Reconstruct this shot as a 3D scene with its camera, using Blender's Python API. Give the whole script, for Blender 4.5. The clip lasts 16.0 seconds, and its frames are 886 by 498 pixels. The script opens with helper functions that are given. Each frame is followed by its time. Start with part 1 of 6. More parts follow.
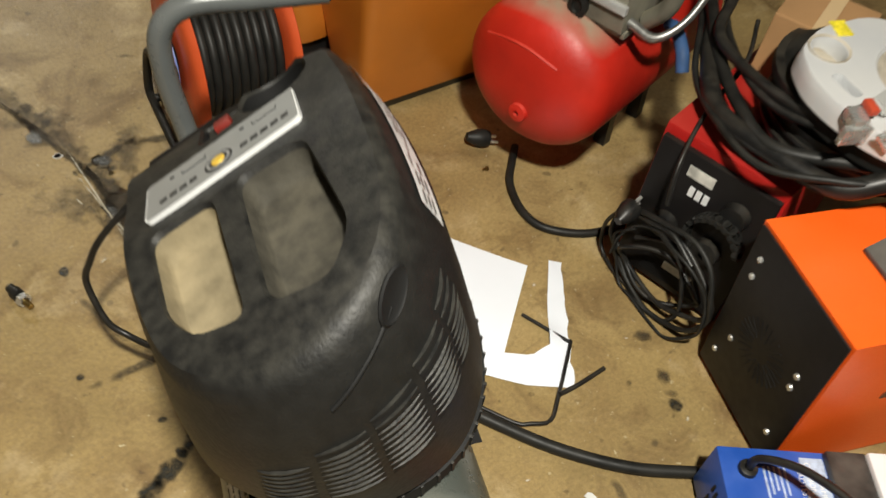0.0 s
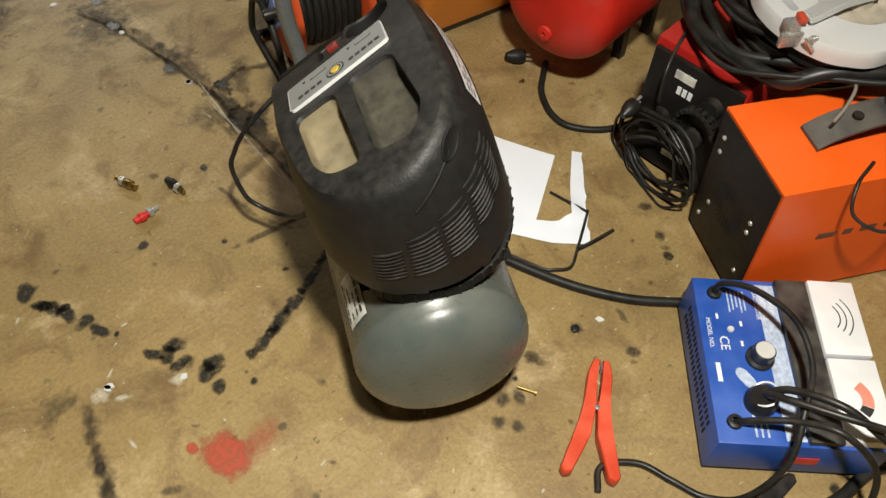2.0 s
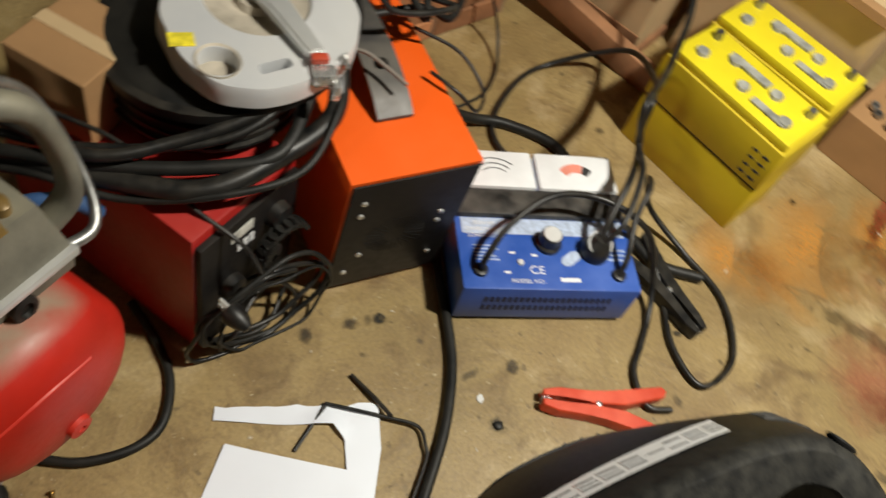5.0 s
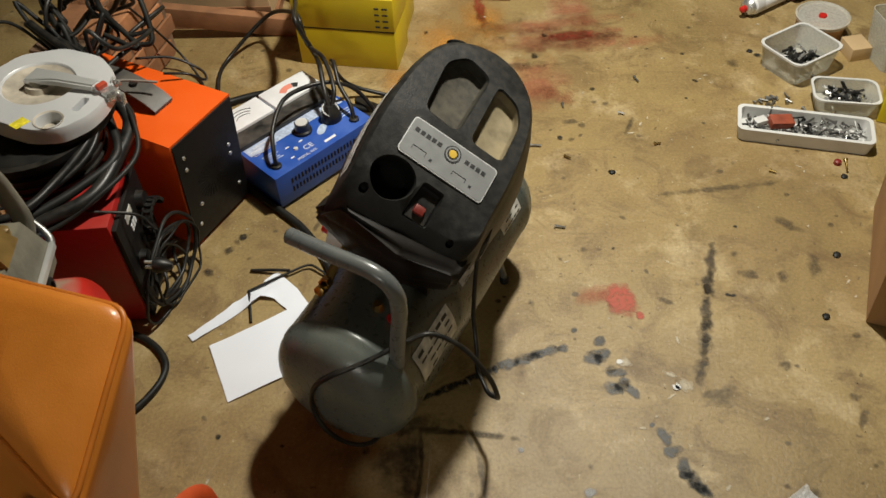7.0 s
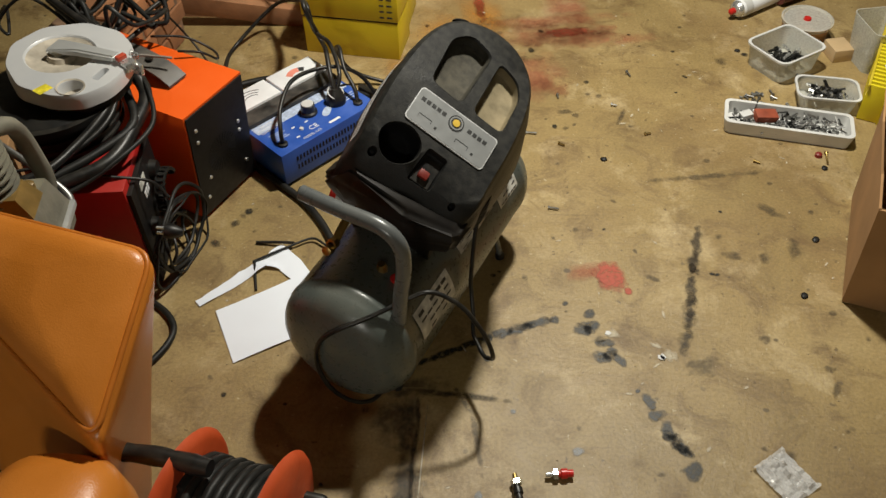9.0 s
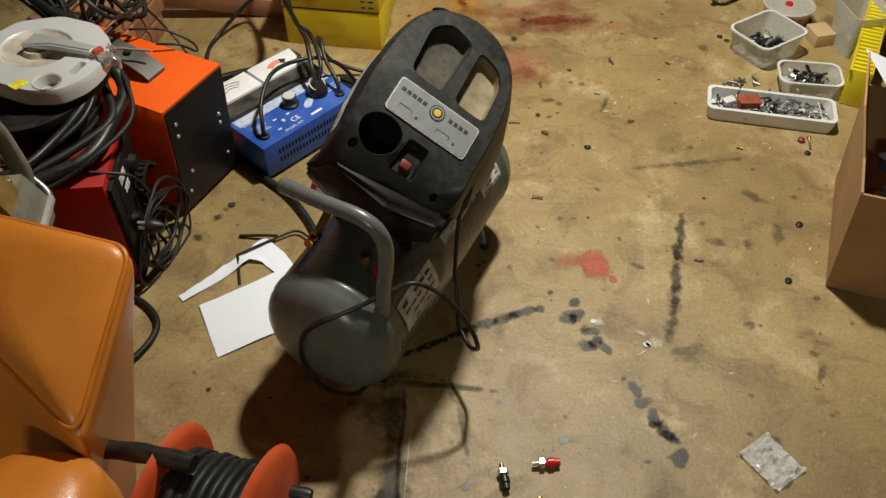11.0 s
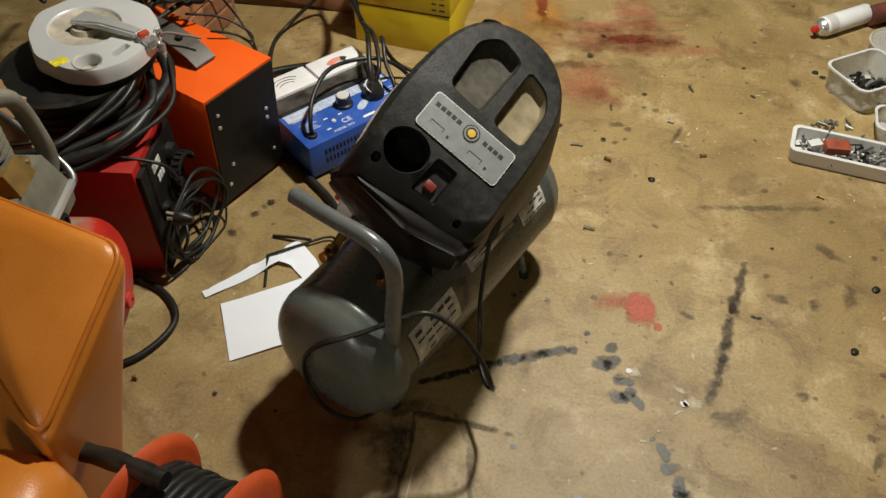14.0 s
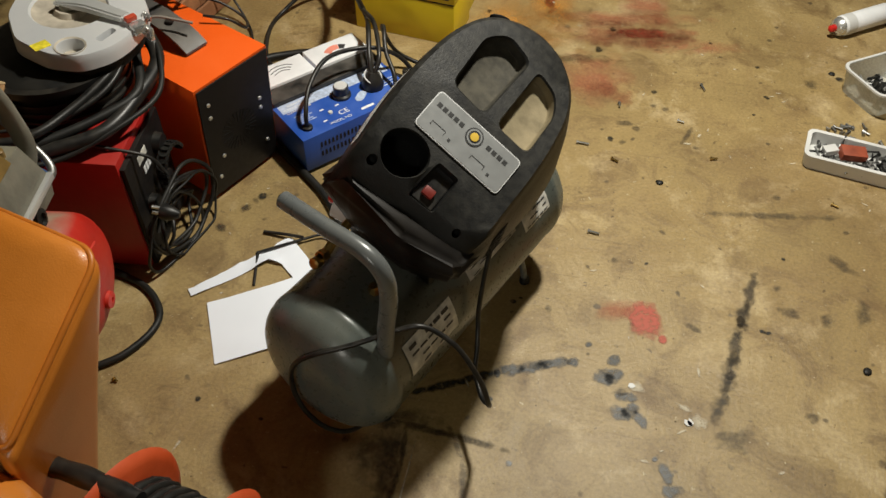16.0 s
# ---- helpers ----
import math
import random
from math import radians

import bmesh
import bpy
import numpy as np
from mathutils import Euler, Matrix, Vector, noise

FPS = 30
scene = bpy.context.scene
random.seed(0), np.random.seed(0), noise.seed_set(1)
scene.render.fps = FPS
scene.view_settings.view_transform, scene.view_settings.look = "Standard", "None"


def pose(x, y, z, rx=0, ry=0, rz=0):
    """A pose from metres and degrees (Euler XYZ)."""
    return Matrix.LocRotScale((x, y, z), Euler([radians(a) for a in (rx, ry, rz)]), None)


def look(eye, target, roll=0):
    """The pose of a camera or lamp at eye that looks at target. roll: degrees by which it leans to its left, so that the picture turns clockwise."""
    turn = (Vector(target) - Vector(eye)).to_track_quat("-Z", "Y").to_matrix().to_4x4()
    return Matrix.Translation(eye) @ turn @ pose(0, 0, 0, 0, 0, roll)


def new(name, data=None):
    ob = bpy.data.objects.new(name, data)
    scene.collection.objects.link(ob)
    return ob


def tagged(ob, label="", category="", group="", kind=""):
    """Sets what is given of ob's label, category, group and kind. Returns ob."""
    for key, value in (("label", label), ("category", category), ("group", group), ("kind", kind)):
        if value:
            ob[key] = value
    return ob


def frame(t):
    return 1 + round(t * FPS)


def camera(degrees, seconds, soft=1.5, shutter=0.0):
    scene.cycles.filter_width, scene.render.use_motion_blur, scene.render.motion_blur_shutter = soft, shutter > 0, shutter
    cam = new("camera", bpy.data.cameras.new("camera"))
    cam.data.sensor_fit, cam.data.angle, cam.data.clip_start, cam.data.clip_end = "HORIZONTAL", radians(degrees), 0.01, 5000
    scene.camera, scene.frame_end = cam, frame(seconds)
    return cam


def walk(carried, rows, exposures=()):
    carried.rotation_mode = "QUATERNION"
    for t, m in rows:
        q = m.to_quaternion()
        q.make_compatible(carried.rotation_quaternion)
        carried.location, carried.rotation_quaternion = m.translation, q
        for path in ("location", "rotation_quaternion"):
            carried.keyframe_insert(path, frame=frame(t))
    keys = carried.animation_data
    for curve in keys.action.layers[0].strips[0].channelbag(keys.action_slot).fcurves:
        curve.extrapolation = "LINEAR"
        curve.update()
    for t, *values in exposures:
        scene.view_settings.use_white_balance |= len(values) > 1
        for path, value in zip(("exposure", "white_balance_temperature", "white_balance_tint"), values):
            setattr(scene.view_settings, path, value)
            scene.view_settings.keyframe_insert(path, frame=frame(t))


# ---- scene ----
cam = camera(55.0, 16.0, shutter=0.22)
PATH = [
    (0, (0.362, 2.076, 1.225), (-0.647, 1.218, -0.273), 10.1),
    (0.5, (0.494, 2.18, 1.54), (-0.475, 1.341, 0.004), 7.1),
    (1, (0.598, 2.311, 1.526), (-0.303, 1.432, -0.028), 5.6),
    (1.5, (0.6, 2.349, 1.536), (-0.246, 1.494, -0.062), 4.9),
    (2, (0.621, 2.35, 1.521), (-0.213, 1.501, -0.086), 4.7),
    (2.5, (0.525, 2.248, 1.506), (-0.295, 1.436, -0.128), 3.1),
    (3, (0.356, 2.032, 1.477), (-0.393, 1.314, -0.233), -1.8),
    (3.5, (0.303, 1.783, 1.465), (-0.543, 1.372, -0.301), 7.5),
    (4, (0.242, 1.479, 1.492), (-0.713, 1.619, -0.26), 19.9),
    (4.5, (0.067, 1.293, 1.384), (-0.802, 2.026, -0.262), 27.6),
    (5, (-0.167, 1.142, 1.418), (-0.63, 2.229, -0.196), 21.6),
    (5.2, (-0.155, 1.155, 1.471), (-0.428, 2.296, -0.149), 20.4),
    (7.3, (0.136, 0.187, 1.695), (0.023, 1.549, 0.235), -3.9),
    (7.5, (0.12, 0.161, 1.703), (0.011, 1.524, 0.243), -3.4),
    (8, (0.107, 0.143, 1.709), (0.01, 1.537, 0.278), -2.2),
    (8.5, (0.103, 0.137, 1.69), (0.02, 1.523, 0.25), -1.7),
    (9, (0.103, 0.142, 1.688), (0.025, 1.518, 0.239), -1.3),
    (11.5, (0.121, 0.151, 1.681), (0.074, 1.511, 0.216), -1.5),
    (12, (0.132, 0.159, 1.684), (0.09, 1.519, 0.218), -1.4),
    (12.5, (0.151, 0.153, 1.688), (0.116, 1.52, 0.228), -0.2),
    (13, (0.162, 0.164, 1.671), (0.123, 1.535, 0.215), 1.4),
    (13.5, (0.2, 0.22, 1.652), (0.072, 1.581, 0.192), 0.6),
    (14, (0.228, 0.286, 1.626), (-0.023, 1.628, 0.164), -1.3),
    (14.5, (0.197, 0.35, 1.632), (0.035, 1.699, 0.165), 1.5),
    (15, (0.178, 0.405, 1.617), (0.013, 1.747, 0.143), 1.4),
    (15.5, (0.199, 0.399, 1.599), (-0.019, 1.722, 0.115), 1.2),
    (16, (0.209, 0.383, 1.593), (-0.03, 1.694, 0.103), 0.4),
]
walk(cam, [(t, look(eye, target, roll)) for t, eye, target, roll in PATH], [(0, 0.36), (0.6, 0.2), (3, 0.12), (3.5, 0.02), (4, 0.0), (4.5, 0.12), (5.2, 0.03), (7.3, -0.05), (16, -0.05)])

# ---- world and lamps ----
world = bpy.data.worlds.new("world")
scene.world = world
world.use_nodes = True
world.node_tree.nodes["Background"].inputs[0].default_value = (0.9, 0.95, 1.0, 1)
world.node_tree.nodes["Background"].inputs[1].default_value = 0.004
scene.view_settings.exposure = 0.0


def lamp(name, eye, target, watts, size_x, size_y, colour):
    data = bpy.data.lights.new(name, "AREA")
    data.shape, data.size, data.size_y = "RECTANGLE", size_x, size_y
    data.energy, data.color = watts, colour
    ob = new(name, data)
    ob.matrix_basis = look(eye, target)
    return ob


lamp("ceiling_lamp", (0.45, 2.35, 2.36), (0.45, 2.35, 0), 78, 0.14, 0.14, (1, 0.962, 0.848))
lamp("ceiling_lamp", (-0.7, -2.5, 2.36), (-0.6, -2.0, 0), 42, 0.5, 0.2, (1, 0.962, 0.848))


# ---- materials ----
def tree(name):
    m = bpy.data.materials.new(name)
    m.use_nodes = True
    return m, m.node_tree.nodes, m.node_tree.links, m.node_tree.nodes["Principled BSDF"]


def mat(name, col, rough=0.5, metal=0.0, var=0.15, scale=8.0, dust=0.0, dust_col=(0.3, 0.25, 0.17), bump=0.0, fine=60.0, coat=0.0, spread=0.0, dust_from=0.1, gloss=0.5):
    """Paint, plastic or metal with two scales of variation, dust on upward faces and fine relief."""
    m, n, l, b = tree(name)
    tc = n.new("ShaderNodeTexCoord")
    big = n.new("ShaderNodeTexNoise")
    big.inputs["Scale"].default_value, big.inputs["Detail"].default_value = scale, 6
    l.new(tc.outputs["Object"], big.inputs["Vector"])
    small = n.new("ShaderNodeTexNoise")
    small.inputs["Scale"].default_value, small.inputs["Detail"].default_value = fine, 4
    l.new(tc.outputs["Object"], small.inputs["Vector"])
    ramp = n.new("ShaderNodeValToRGB")
    ramp.color_ramp.elements[0].position, ramp.color_ramp.elements[1].position = 0.3, 0.7
    ramp.color_ramp.elements[0].color = (*[c * (1 - var) for c in col], 1)
    ramp.color_ramp.elements[1].color = (*[min(1, c * (1 + var)) for c in col], 1)
    l.new(big.outputs["Fac"], ramp.inputs["Fac"])
    out = ramp.outputs["Color"]
    if spread:
        info = n.new("ShaderNodeObjectInfo")
        hsv = n.new("ShaderNodeHueSaturation")
        mr = n.new("ShaderNodeMapRange")
        mr.inputs["To Min"].default_value, mr.inputs["To Max"].default_value = 1 - spread, 1 + spread
        l.new(info.outputs["Random"], mr.inputs["Value"])
        l.new(mr.outputs["Result"], hsv.inputs["Value"])
        l.new(out, hsv.inputs["Color"])
        out = hsv.outputs["Color"]
    if dust:
        geo = n.new("ShaderNodeNewGeometry")
        sep = n.new("ShaderNodeSeparateXYZ")
        l.new(geo.outputs["Normal"], sep.inputs[0])
        mr = n.new("ShaderNodeMapRange")
        mr.inputs["From Min"].default_value, mr.inputs["From Max"].default_value = dust_from, 0.95
        l.new(sep.outputs["Z"], mr.inputs["Value"])
        r2 = n.new("ShaderNodeMapRange")
        r2.inputs["From Min"].default_value, r2.inputs["From Max"].default_value = 0.35, 0.7
        l.new(big.outputs["Fac"], r2.inputs["Value"])
        mul = n.new("ShaderNodeMath")
        mul.operation = "MULTIPLY"
        l.new(mr.outputs["Result"], mul.inputs[0])
        l.new(r2.outputs["Result"], mul.inputs[1])
        mul2 = n.new("ShaderNodeMath")
        mul2.operation = "MULTIPLY"
        mul2.inputs[1].default_value = dust
        l.new(mul.outputs[0], mul2.inputs[0])
        mix = n.new("ShaderNodeMixRGB")
        mix.inputs["Color2"].default_value = (*dust_col, 1)
        l.new(mul2.outputs[0], mix.inputs["Fac"])
        l.new(out, mix.inputs["Color1"])
        out = mix.outputs["Color"]
    l.new(out, b.inputs["Base Color"])
    rr = n.new("ShaderNodeMapRange")
    rr.inputs["To Min"].default_value, rr.inputs["To Max"].default_value = max(0.03, rough - 0.12), min(1, rough + 0.12)
    l.new(small.outputs["Fac"], rr.inputs["Value"])
    l.new(rr.outputs["Result"], b.inputs["Roughness"])
    b.inputs["Metallic"].default_value = metal
    b.inputs["Specular IOR Level"].default_value = gloss
    b.inputs["Coat Weight"].default_value = coat
    if bump:
        bp = n.new("ShaderNodeBump")
        bp.inputs["Strength"].default_value, bp.inputs["Distance"].default_value = bump, 0.002
        l.new(small.outputs["Fac"], bp.inputs["Height"])
        l.new(bp.outputs["Normal"], b.inputs["Normal"])
    return m


def clear(name, col, alpha_rough=0.15, mix=0.5):
    """Thin cloudy plastic: partly see-through, partly white."""
    m, n, l, b = tree(name)
    b.inputs["Base Color"].default_value = (*col, 1)
    b.inputs["Roughness"].default_value = alpha_rough
    tr = n.new("ShaderNodeBsdfTransparent")
    tr.inputs[0].default_value = (0.95, 0.95, 0.93, 1)
    ms = n.new("ShaderNodeMixShader")
    noise_tex = n.new("ShaderNodeTexNoise")
    noise_tex.inputs["Scale"].default_value = 25
    mr = n.new("ShaderNodeMapRange")
    mr.inputs["To Min"].default_value, mr.inputs["To Max"].default_value = mix - 0.2, mix + 0.2
    l.new(noise_tex.outputs["Fac"], mr.inputs["Value"])
    l.new(mr.outputs["Result"], ms.inputs["Fac"])
    l.new(tr.outputs[0], ms.inputs[1])
    l.new(b.outputs[0], ms.inputs[2])
    l.new(ms.outputs[0], n["Material Output"].inputs["Surface"])
    return m


def stain_mat(name, col, rough=0.5, strength=0.9, ragged=0.55, scale=14.0, streak=1.0):
    """A ragged-edged spill on the floor, thinning out to nothing at its rim."""
    m, n, l, b = tree(name)
    b.inputs["Base Color"].default_value = (*col, 1)
    b.inputs["Roughness"].default_value = rough
    tc = n.new("ShaderNodeTexCoord")
    geo = n.new("ShaderNodeNewGeometry")
    ln = n.new("ShaderNodeVectorMath")
    ln.operation = "LENGTH"
    l.new(tc.outputs["Object"], ln.inputs[0])
    no = n.new("ShaderNodeTexNoise")
    no.inputs["Scale"].default_value, no.inputs["Detail"].default_value = scale, 6
    l.new(geo.outputs["Position"], no.inputs["Vector"])
    ma = n.new("ShaderNodeMath")
    ma.operation = "MULTIPLY_ADD"
    ma.inputs[1].default_value = ragged * 2
    l.new(no.outputs["Fac"], ma.inputs[0])
    l.new(ln.outputs["Value"], ma.inputs[2])
    mr = n.new("ShaderNodeMapRange")
    mr.inputs["From Min"].default_value, mr.inputs["From Max"].default_value = ragged + 0.55 * streak, ragged + 0.95
    mr.inputs["To Min"].default_value, mr.inputs["To Max"].default_value = strength, 0.0
    l.new(ma.outputs[0], mr.inputs["Value"])
    fine = n.new("ShaderNodeTexNoise")
    fine.inputs["Scale"].default_value, fine.inputs["Detail"].default_value = 90, 3
    l.new(geo.outputs["Position"], fine.inputs["Vector"])
    fr = n.new("ShaderNodeMapRange")
    fr.inputs["From Min"].default_value, fr.inputs["From Max"].default_value = 0.3, 0.55
    fr.inputs["To Min"].default_value = 0.55
    l.new(fine.outputs["Fac"], fr.inputs["Value"])
    mu = n.new("ShaderNodeMath")
    mu.operation = "MULTIPLY"
    l.new(mr.outputs["Result"], mu.inputs[0])
    l.new(fr.outputs["Result"], mu.inputs[1])
    tr = n.new("ShaderNodeBsdfTransparent")
    ms = n.new("ShaderNodeMixShader")
    l.new(mu.outputs[0], ms.inputs["Fac"])
    l.new(tr.outputs[0], ms.inputs[1])
    l.new(b.outputs[0], ms.inputs[2])
    l.new(ms.outputs[0], n["Material Output"].inputs["Surface"])
    return m


def concrete():
    m, n, l, b = tree("concrete")
    tc = n.new("ShaderNodeTexCoord")

    def noise_node(scale, detail=8, rough=0.6, dist=0.0):
        t = n.new("ShaderNodeTexNoise")
        t.inputs["Scale"].default_value, t.inputs["Detail"].default_value = scale, detail
        t.inputs["Roughness"].default_value, t.inputs["Distortion"].default_value = rough, dist
        l.new(tc.outputs["Object"], t.inputs["Vector"])
        return t

    def ramp(src, stops):
        r = n.new("ShaderNodeValToRGB")
        for k, (p, c) in enumerate(stops):
            e = r.color_ramp.elements[k] if k < 2 else r.color_ramp.elements.new(p)
            e.position, e.color = p, (*c, 1)
        l.new(src, r.inputs["Fac"])
        return r.outputs["Color"]

    def mix(kind, fac, a, c):
        x = n.new("ShaderNodeMixRGB")
        x.blend_type = kind
        if isinstance(fac, float):
            x.inputs["Fac"].default_value = fac
        else:
            l.new(fac, x.inputs["Fac"])
        l.new(a, x.inputs["Color1"])
        if isinstance(c, tuple):
            x.inputs["Color2"].default_value = (*c, 1)
        else:
            l.new(c, x.inputs["Color2"])
        return x.outputs["Color"]

    broad = noise_node(1.6, 6, 0.6, 0.4)
    base = ramp(broad.outputs["Fac"], [(0.3, (0.29, 0.212, 0.098)), (0.7, (0.52, 0.4, 0.215)), (0.5, (0.41, 0.302, 0.145))])
    blotch = noise_node(7, 8, 0.65, 0.8)
    dirt = ramp(blotch.outputs["Fac"], [(0.5, (0, 0, 0)), (0.66, (0.85, 0.85, 0.85))])
    base = mix("MIX", dirt, base, (0.2, 0.13, 0.06))
    worn = noise_node(4, 8, 0.7, 0.3)
    light = ramp(worn.outputs["Fac"], [(0.53, (0, 0, 0)), (0.64, (0.85, 0.85, 0.85))])
    base = mix("MIX", light, base, (0.6, 0.48, 0.3))
    patch = noise_node(2.6, 5, 0.55, 1.2)
    tone = ramp(patch.outputs["Fac"], [(0.45, (0, 0, 0)), (0.68, (0.6, 0.6, 0.6))])
    base = mix("MIX", tone, base, (0.26, 0.175, 0.085))
    wave = n.new("ShaderNodeTexNoise")
    stretch = n.new("ShaderNodeMapping")
    stretch.inputs["Rotation"].default_value = (0, 0, 0.5)
    stretch.inputs["Scale"].default_value = (3, 45, 1)
    l.new(tc.outputs["Object"], stretch.inputs["Vector"])
    l.new(stretch.outputs["Vector"], wave.inputs["Vector"])
    wave.inputs["Scale"].default_value, wave.inputs["Detail"].default_value = 1.5, 5
    scratch = ramp(wave.outputs["Fac"], [(0.62, (0, 0, 0)), (0.72, (0.35, 0.35, 0.35))])
    base = mix("MIX", scratch, base, (0.19, 0.13, 0.07))
    grain = noise_node(120, 6, 0.7)
    base = mix("OVERLAY", 0.55, base, grain.outputs["Fac"])
    # dark drips, and pale specks
    for scale, size, low, colour, amount in ((16, 0.10, 0.62, (0.06, 0.045, 0.03), 0.75), (37, 0.14, 0.66, (0.09, 0.06, 0.035), 0.7), (60, 0.12, 0.72, (0.75, 0.68, 0.52), 0.8)):
        v = n.new("ShaderNodeTexVoronoi")
        v.inputs["Scale"].default_value = scale
        warp = noise_node(scale * 1.3, 3)
        add = n.new("ShaderNodeMixRGB")
        add.blend_type = "ADD"
        add.inputs["Fac"].default_value = 0.03
        l.new(tc.outputs["Object"], add.inputs["Color1"])
        l.new(warp.outputs["Color"], add.inputs["Color2"])
        l.new(add.outputs["Color"], v.inputs["Vector"])
        dot = n.new("ShaderNodeMapRange")
        dot.inputs["From Min"].default_value, dot.inputs["From Max"].default_value = size * 1.4, size * 0.8
        l.new(v.outputs["Distance"], dot.inputs["Value"])
        sep = n.new("ShaderNodeSeparateColor")
        l.new(v.outputs["Color"], sep.inputs[0])
        pick = n.new("ShaderNodeMapRange")
        pick.inputs["From Min"].default_value, pick.inputs["From Max"].default_value = low, 1.0
        pick.inputs["To Max"].default_value = amount
        l.new(sep.outputs[0], pick.inputs["Value"])
        mu = n.new("ShaderNodeMath")
        mu.operation = "MULTIPLY"
        l.new(dot.outputs["Result"], mu.inputs[0])
        l.new(pick.outputs["Result"], mu.inputs[1])
        base = mix("MIX", mu.outputs[0], base, colour)
    base = mix("MULTIPLY", 1.0, base, (0.78, 0.745, 0.625))
    l.new(base, b.inputs["Base Color"])
    rr = n.new("ShaderNodeMapRange")
    rr.inputs["To Min"].default_value, rr.inputs["To Max"].default_value = 0.32, 0.62
    l.new(blotch.outputs["Fac"], rr.inputs["Value"])
    l.new(rr.outputs["Result"], b.inputs["Roughness"])
    bp = n.new("ShaderNodeBump")
    bp.inputs["Strength"].default_value, bp.inputs["Distance"].default_value = 0.35, 0.003
    l.new(grain.outputs["Fac"], bp.inputs["Height"])
    bp2 = n.new("ShaderNodeBump")
    bp2.inputs["Strength"].default_value, bp2.inputs["Distance"].default_value = 0.25, 0.01
    l.new(blotch.outputs["Fac"], bp2.inputs["Height"])
    l.new(bp.outputs["Normal"], bp2.inputs["Normal"])
    l.new(bp2.outputs["Normal"], b.inputs["Normal"])
    return m


CONCRETE = concrete()
TANK_GREY = mat("tank_grey", (0.088, 0.104, 0.095), 0.3, 0, 0.12, 9, 0.35, (0.2, 0.18, 0.14), 0.08, 90)
TUBE_GREY = mat("tube_grey", (0.12, 0.13, 0.13), 0.3, 0.1, 0.1, 20, 0.1)
HOOD = mat("hood_plastic", (0.011, 0.011, 0.0105), 0.5, 0, 0.2, 60, 0.25, (0.1, 0.094, 0.075), 0.25, 260, dust_from=0.5, gloss=0.28)
HOOD_DARK = mat("hood_dark", (0.008, 0.008, 0.008), 0.6, 0, 0.2, 20, gloss=0.25)
TRAY_DUST = mat("dusty_plastic", (0.2, 0.165, 0.1), 0.8, 0, 0.3, 24, 0.5, (0.3, 0.245, 0.15), 0.4, 120, dust_from=0.55, gloss=0.2)
BLACK = mat("black_rubber", (0.01, 0.01, 0.01), 0.4, 0, 0.3, 30, 0.08, gloss=0.4)
BLACK_DUSTY = mat("dusty_rubber", (0.012, 0.012, 0.011), 0.5, 0, 0.3, 25, 0.15, (0.07, 0.06, 0.045), gloss=0.3)
BLACK_METAL = mat("black_steel", (0.008, 0.007, 0.007), 0.5, 0.0, 0.3, 10, 0.05, gloss=0.25)
PLATE = mat("silver_plate", (0.33, 0.34, 0.34), 0.35, 0.35, 0.06, 30)
PLATE_EDGE = mat("pale_edge", (0.75, 0.76, 0.76), 0.35, 0.2, 0.05)
INK = mat("dark_print", (0.03, 0.03, 0.03), 0.5, 0, 0.1)
GOLD = mat("yellow_print", (0.75, 0.5, 0.07), 0.4, 0.2, 0.1)
RED_PLASTIC = mat("red_plastic", (0.55, 0.02, 0.015), 0.35, 0, 0.2, 20)
BRASS = mat("brass", (0.4, 0.28, 0.1), 0.36, 1.0, 0.2, 30)
CHROME = mat("steel", (0.62, 0.62, 0.6), 0.28, 0.75, 0.15, 30)
DULL_STEEL = mat("dull_steel", (0.3, 0.3, 0.29), 0.42, 0.9, 0.3, 40, spread=0.3)
PAPER = mat("white_paper", (0.82, 0.86, 0.93), 0.75, 0, 0.03, 6, 0, bump=0.1, fine=20)
LABEL = mat("worn_label", (0.58, 0.57, 0.52), 0.5, 0, 0.35, 40)
ORANGE = mat("orange_paint", (0.88, 0.115, 0.008), 0.42, 0, 0.06, 6, 0.12, (0.5, 0.2, 0.08), 0.05, 200)
RED_PAINT = mat("red_paint", (0.56, 0.022, 0.012), 0.42, 0, 0.14, 10, 0.25, (0.4, 0.2, 0.14), 0.06, 120)
RED_DUSTY = mat("dusty_red_paint", (0.46, 0.017, 0.008), 0.46, 0, 0.2, 9, 1.4, (0.33, 0.24, 0.17), 0.15, 100, dust_from=0.66)
DEEP_RED = mat("red_case", (0.38, 0.01, 0.008), 0.45, 0, 0.15, 10, 0.2, (0.35, 0.12, 0.08))
BLUE = mat("blue_paint", (0.018, 0.085, 0.42), 0.38, 0, 0.15, 12, 0.15, (0.3, 0.35, 0.45), 0.1, 150)
WHITE_PAINT = mat("white_print", (0.78, 0.79, 0.8), 0.45, 0, 0.06, 20)
PALE_PRINT = mat("faded_print", (0.45, 0.53, 0.68), 0.5, 0, 0.25, 120)
YELLOW = mat("yellow_plastic", (0.62, 0.47, 0.012), 0.45, 0, 0.1, 8, 0.25, (0.55, 0.47, 0.2), 0.1, 120)
YELLOW_TOP = mat("bright_yellow_plastic", (0.8, 0.66, 0.02), 0.4, 0, 0.1, 8)
GREY_DIRT = mat("grey_grime", (0.3, 0.3, 0.26), 0.7, 0, 0.5, 30)
VINYL = mat("orange_vinyl", (0.62, 0.2, 0.022), 0.36, 0, 0.13, 5, 0.12, (0.6, 0.36, 0.16), 0.25, 300, coat=0.15)
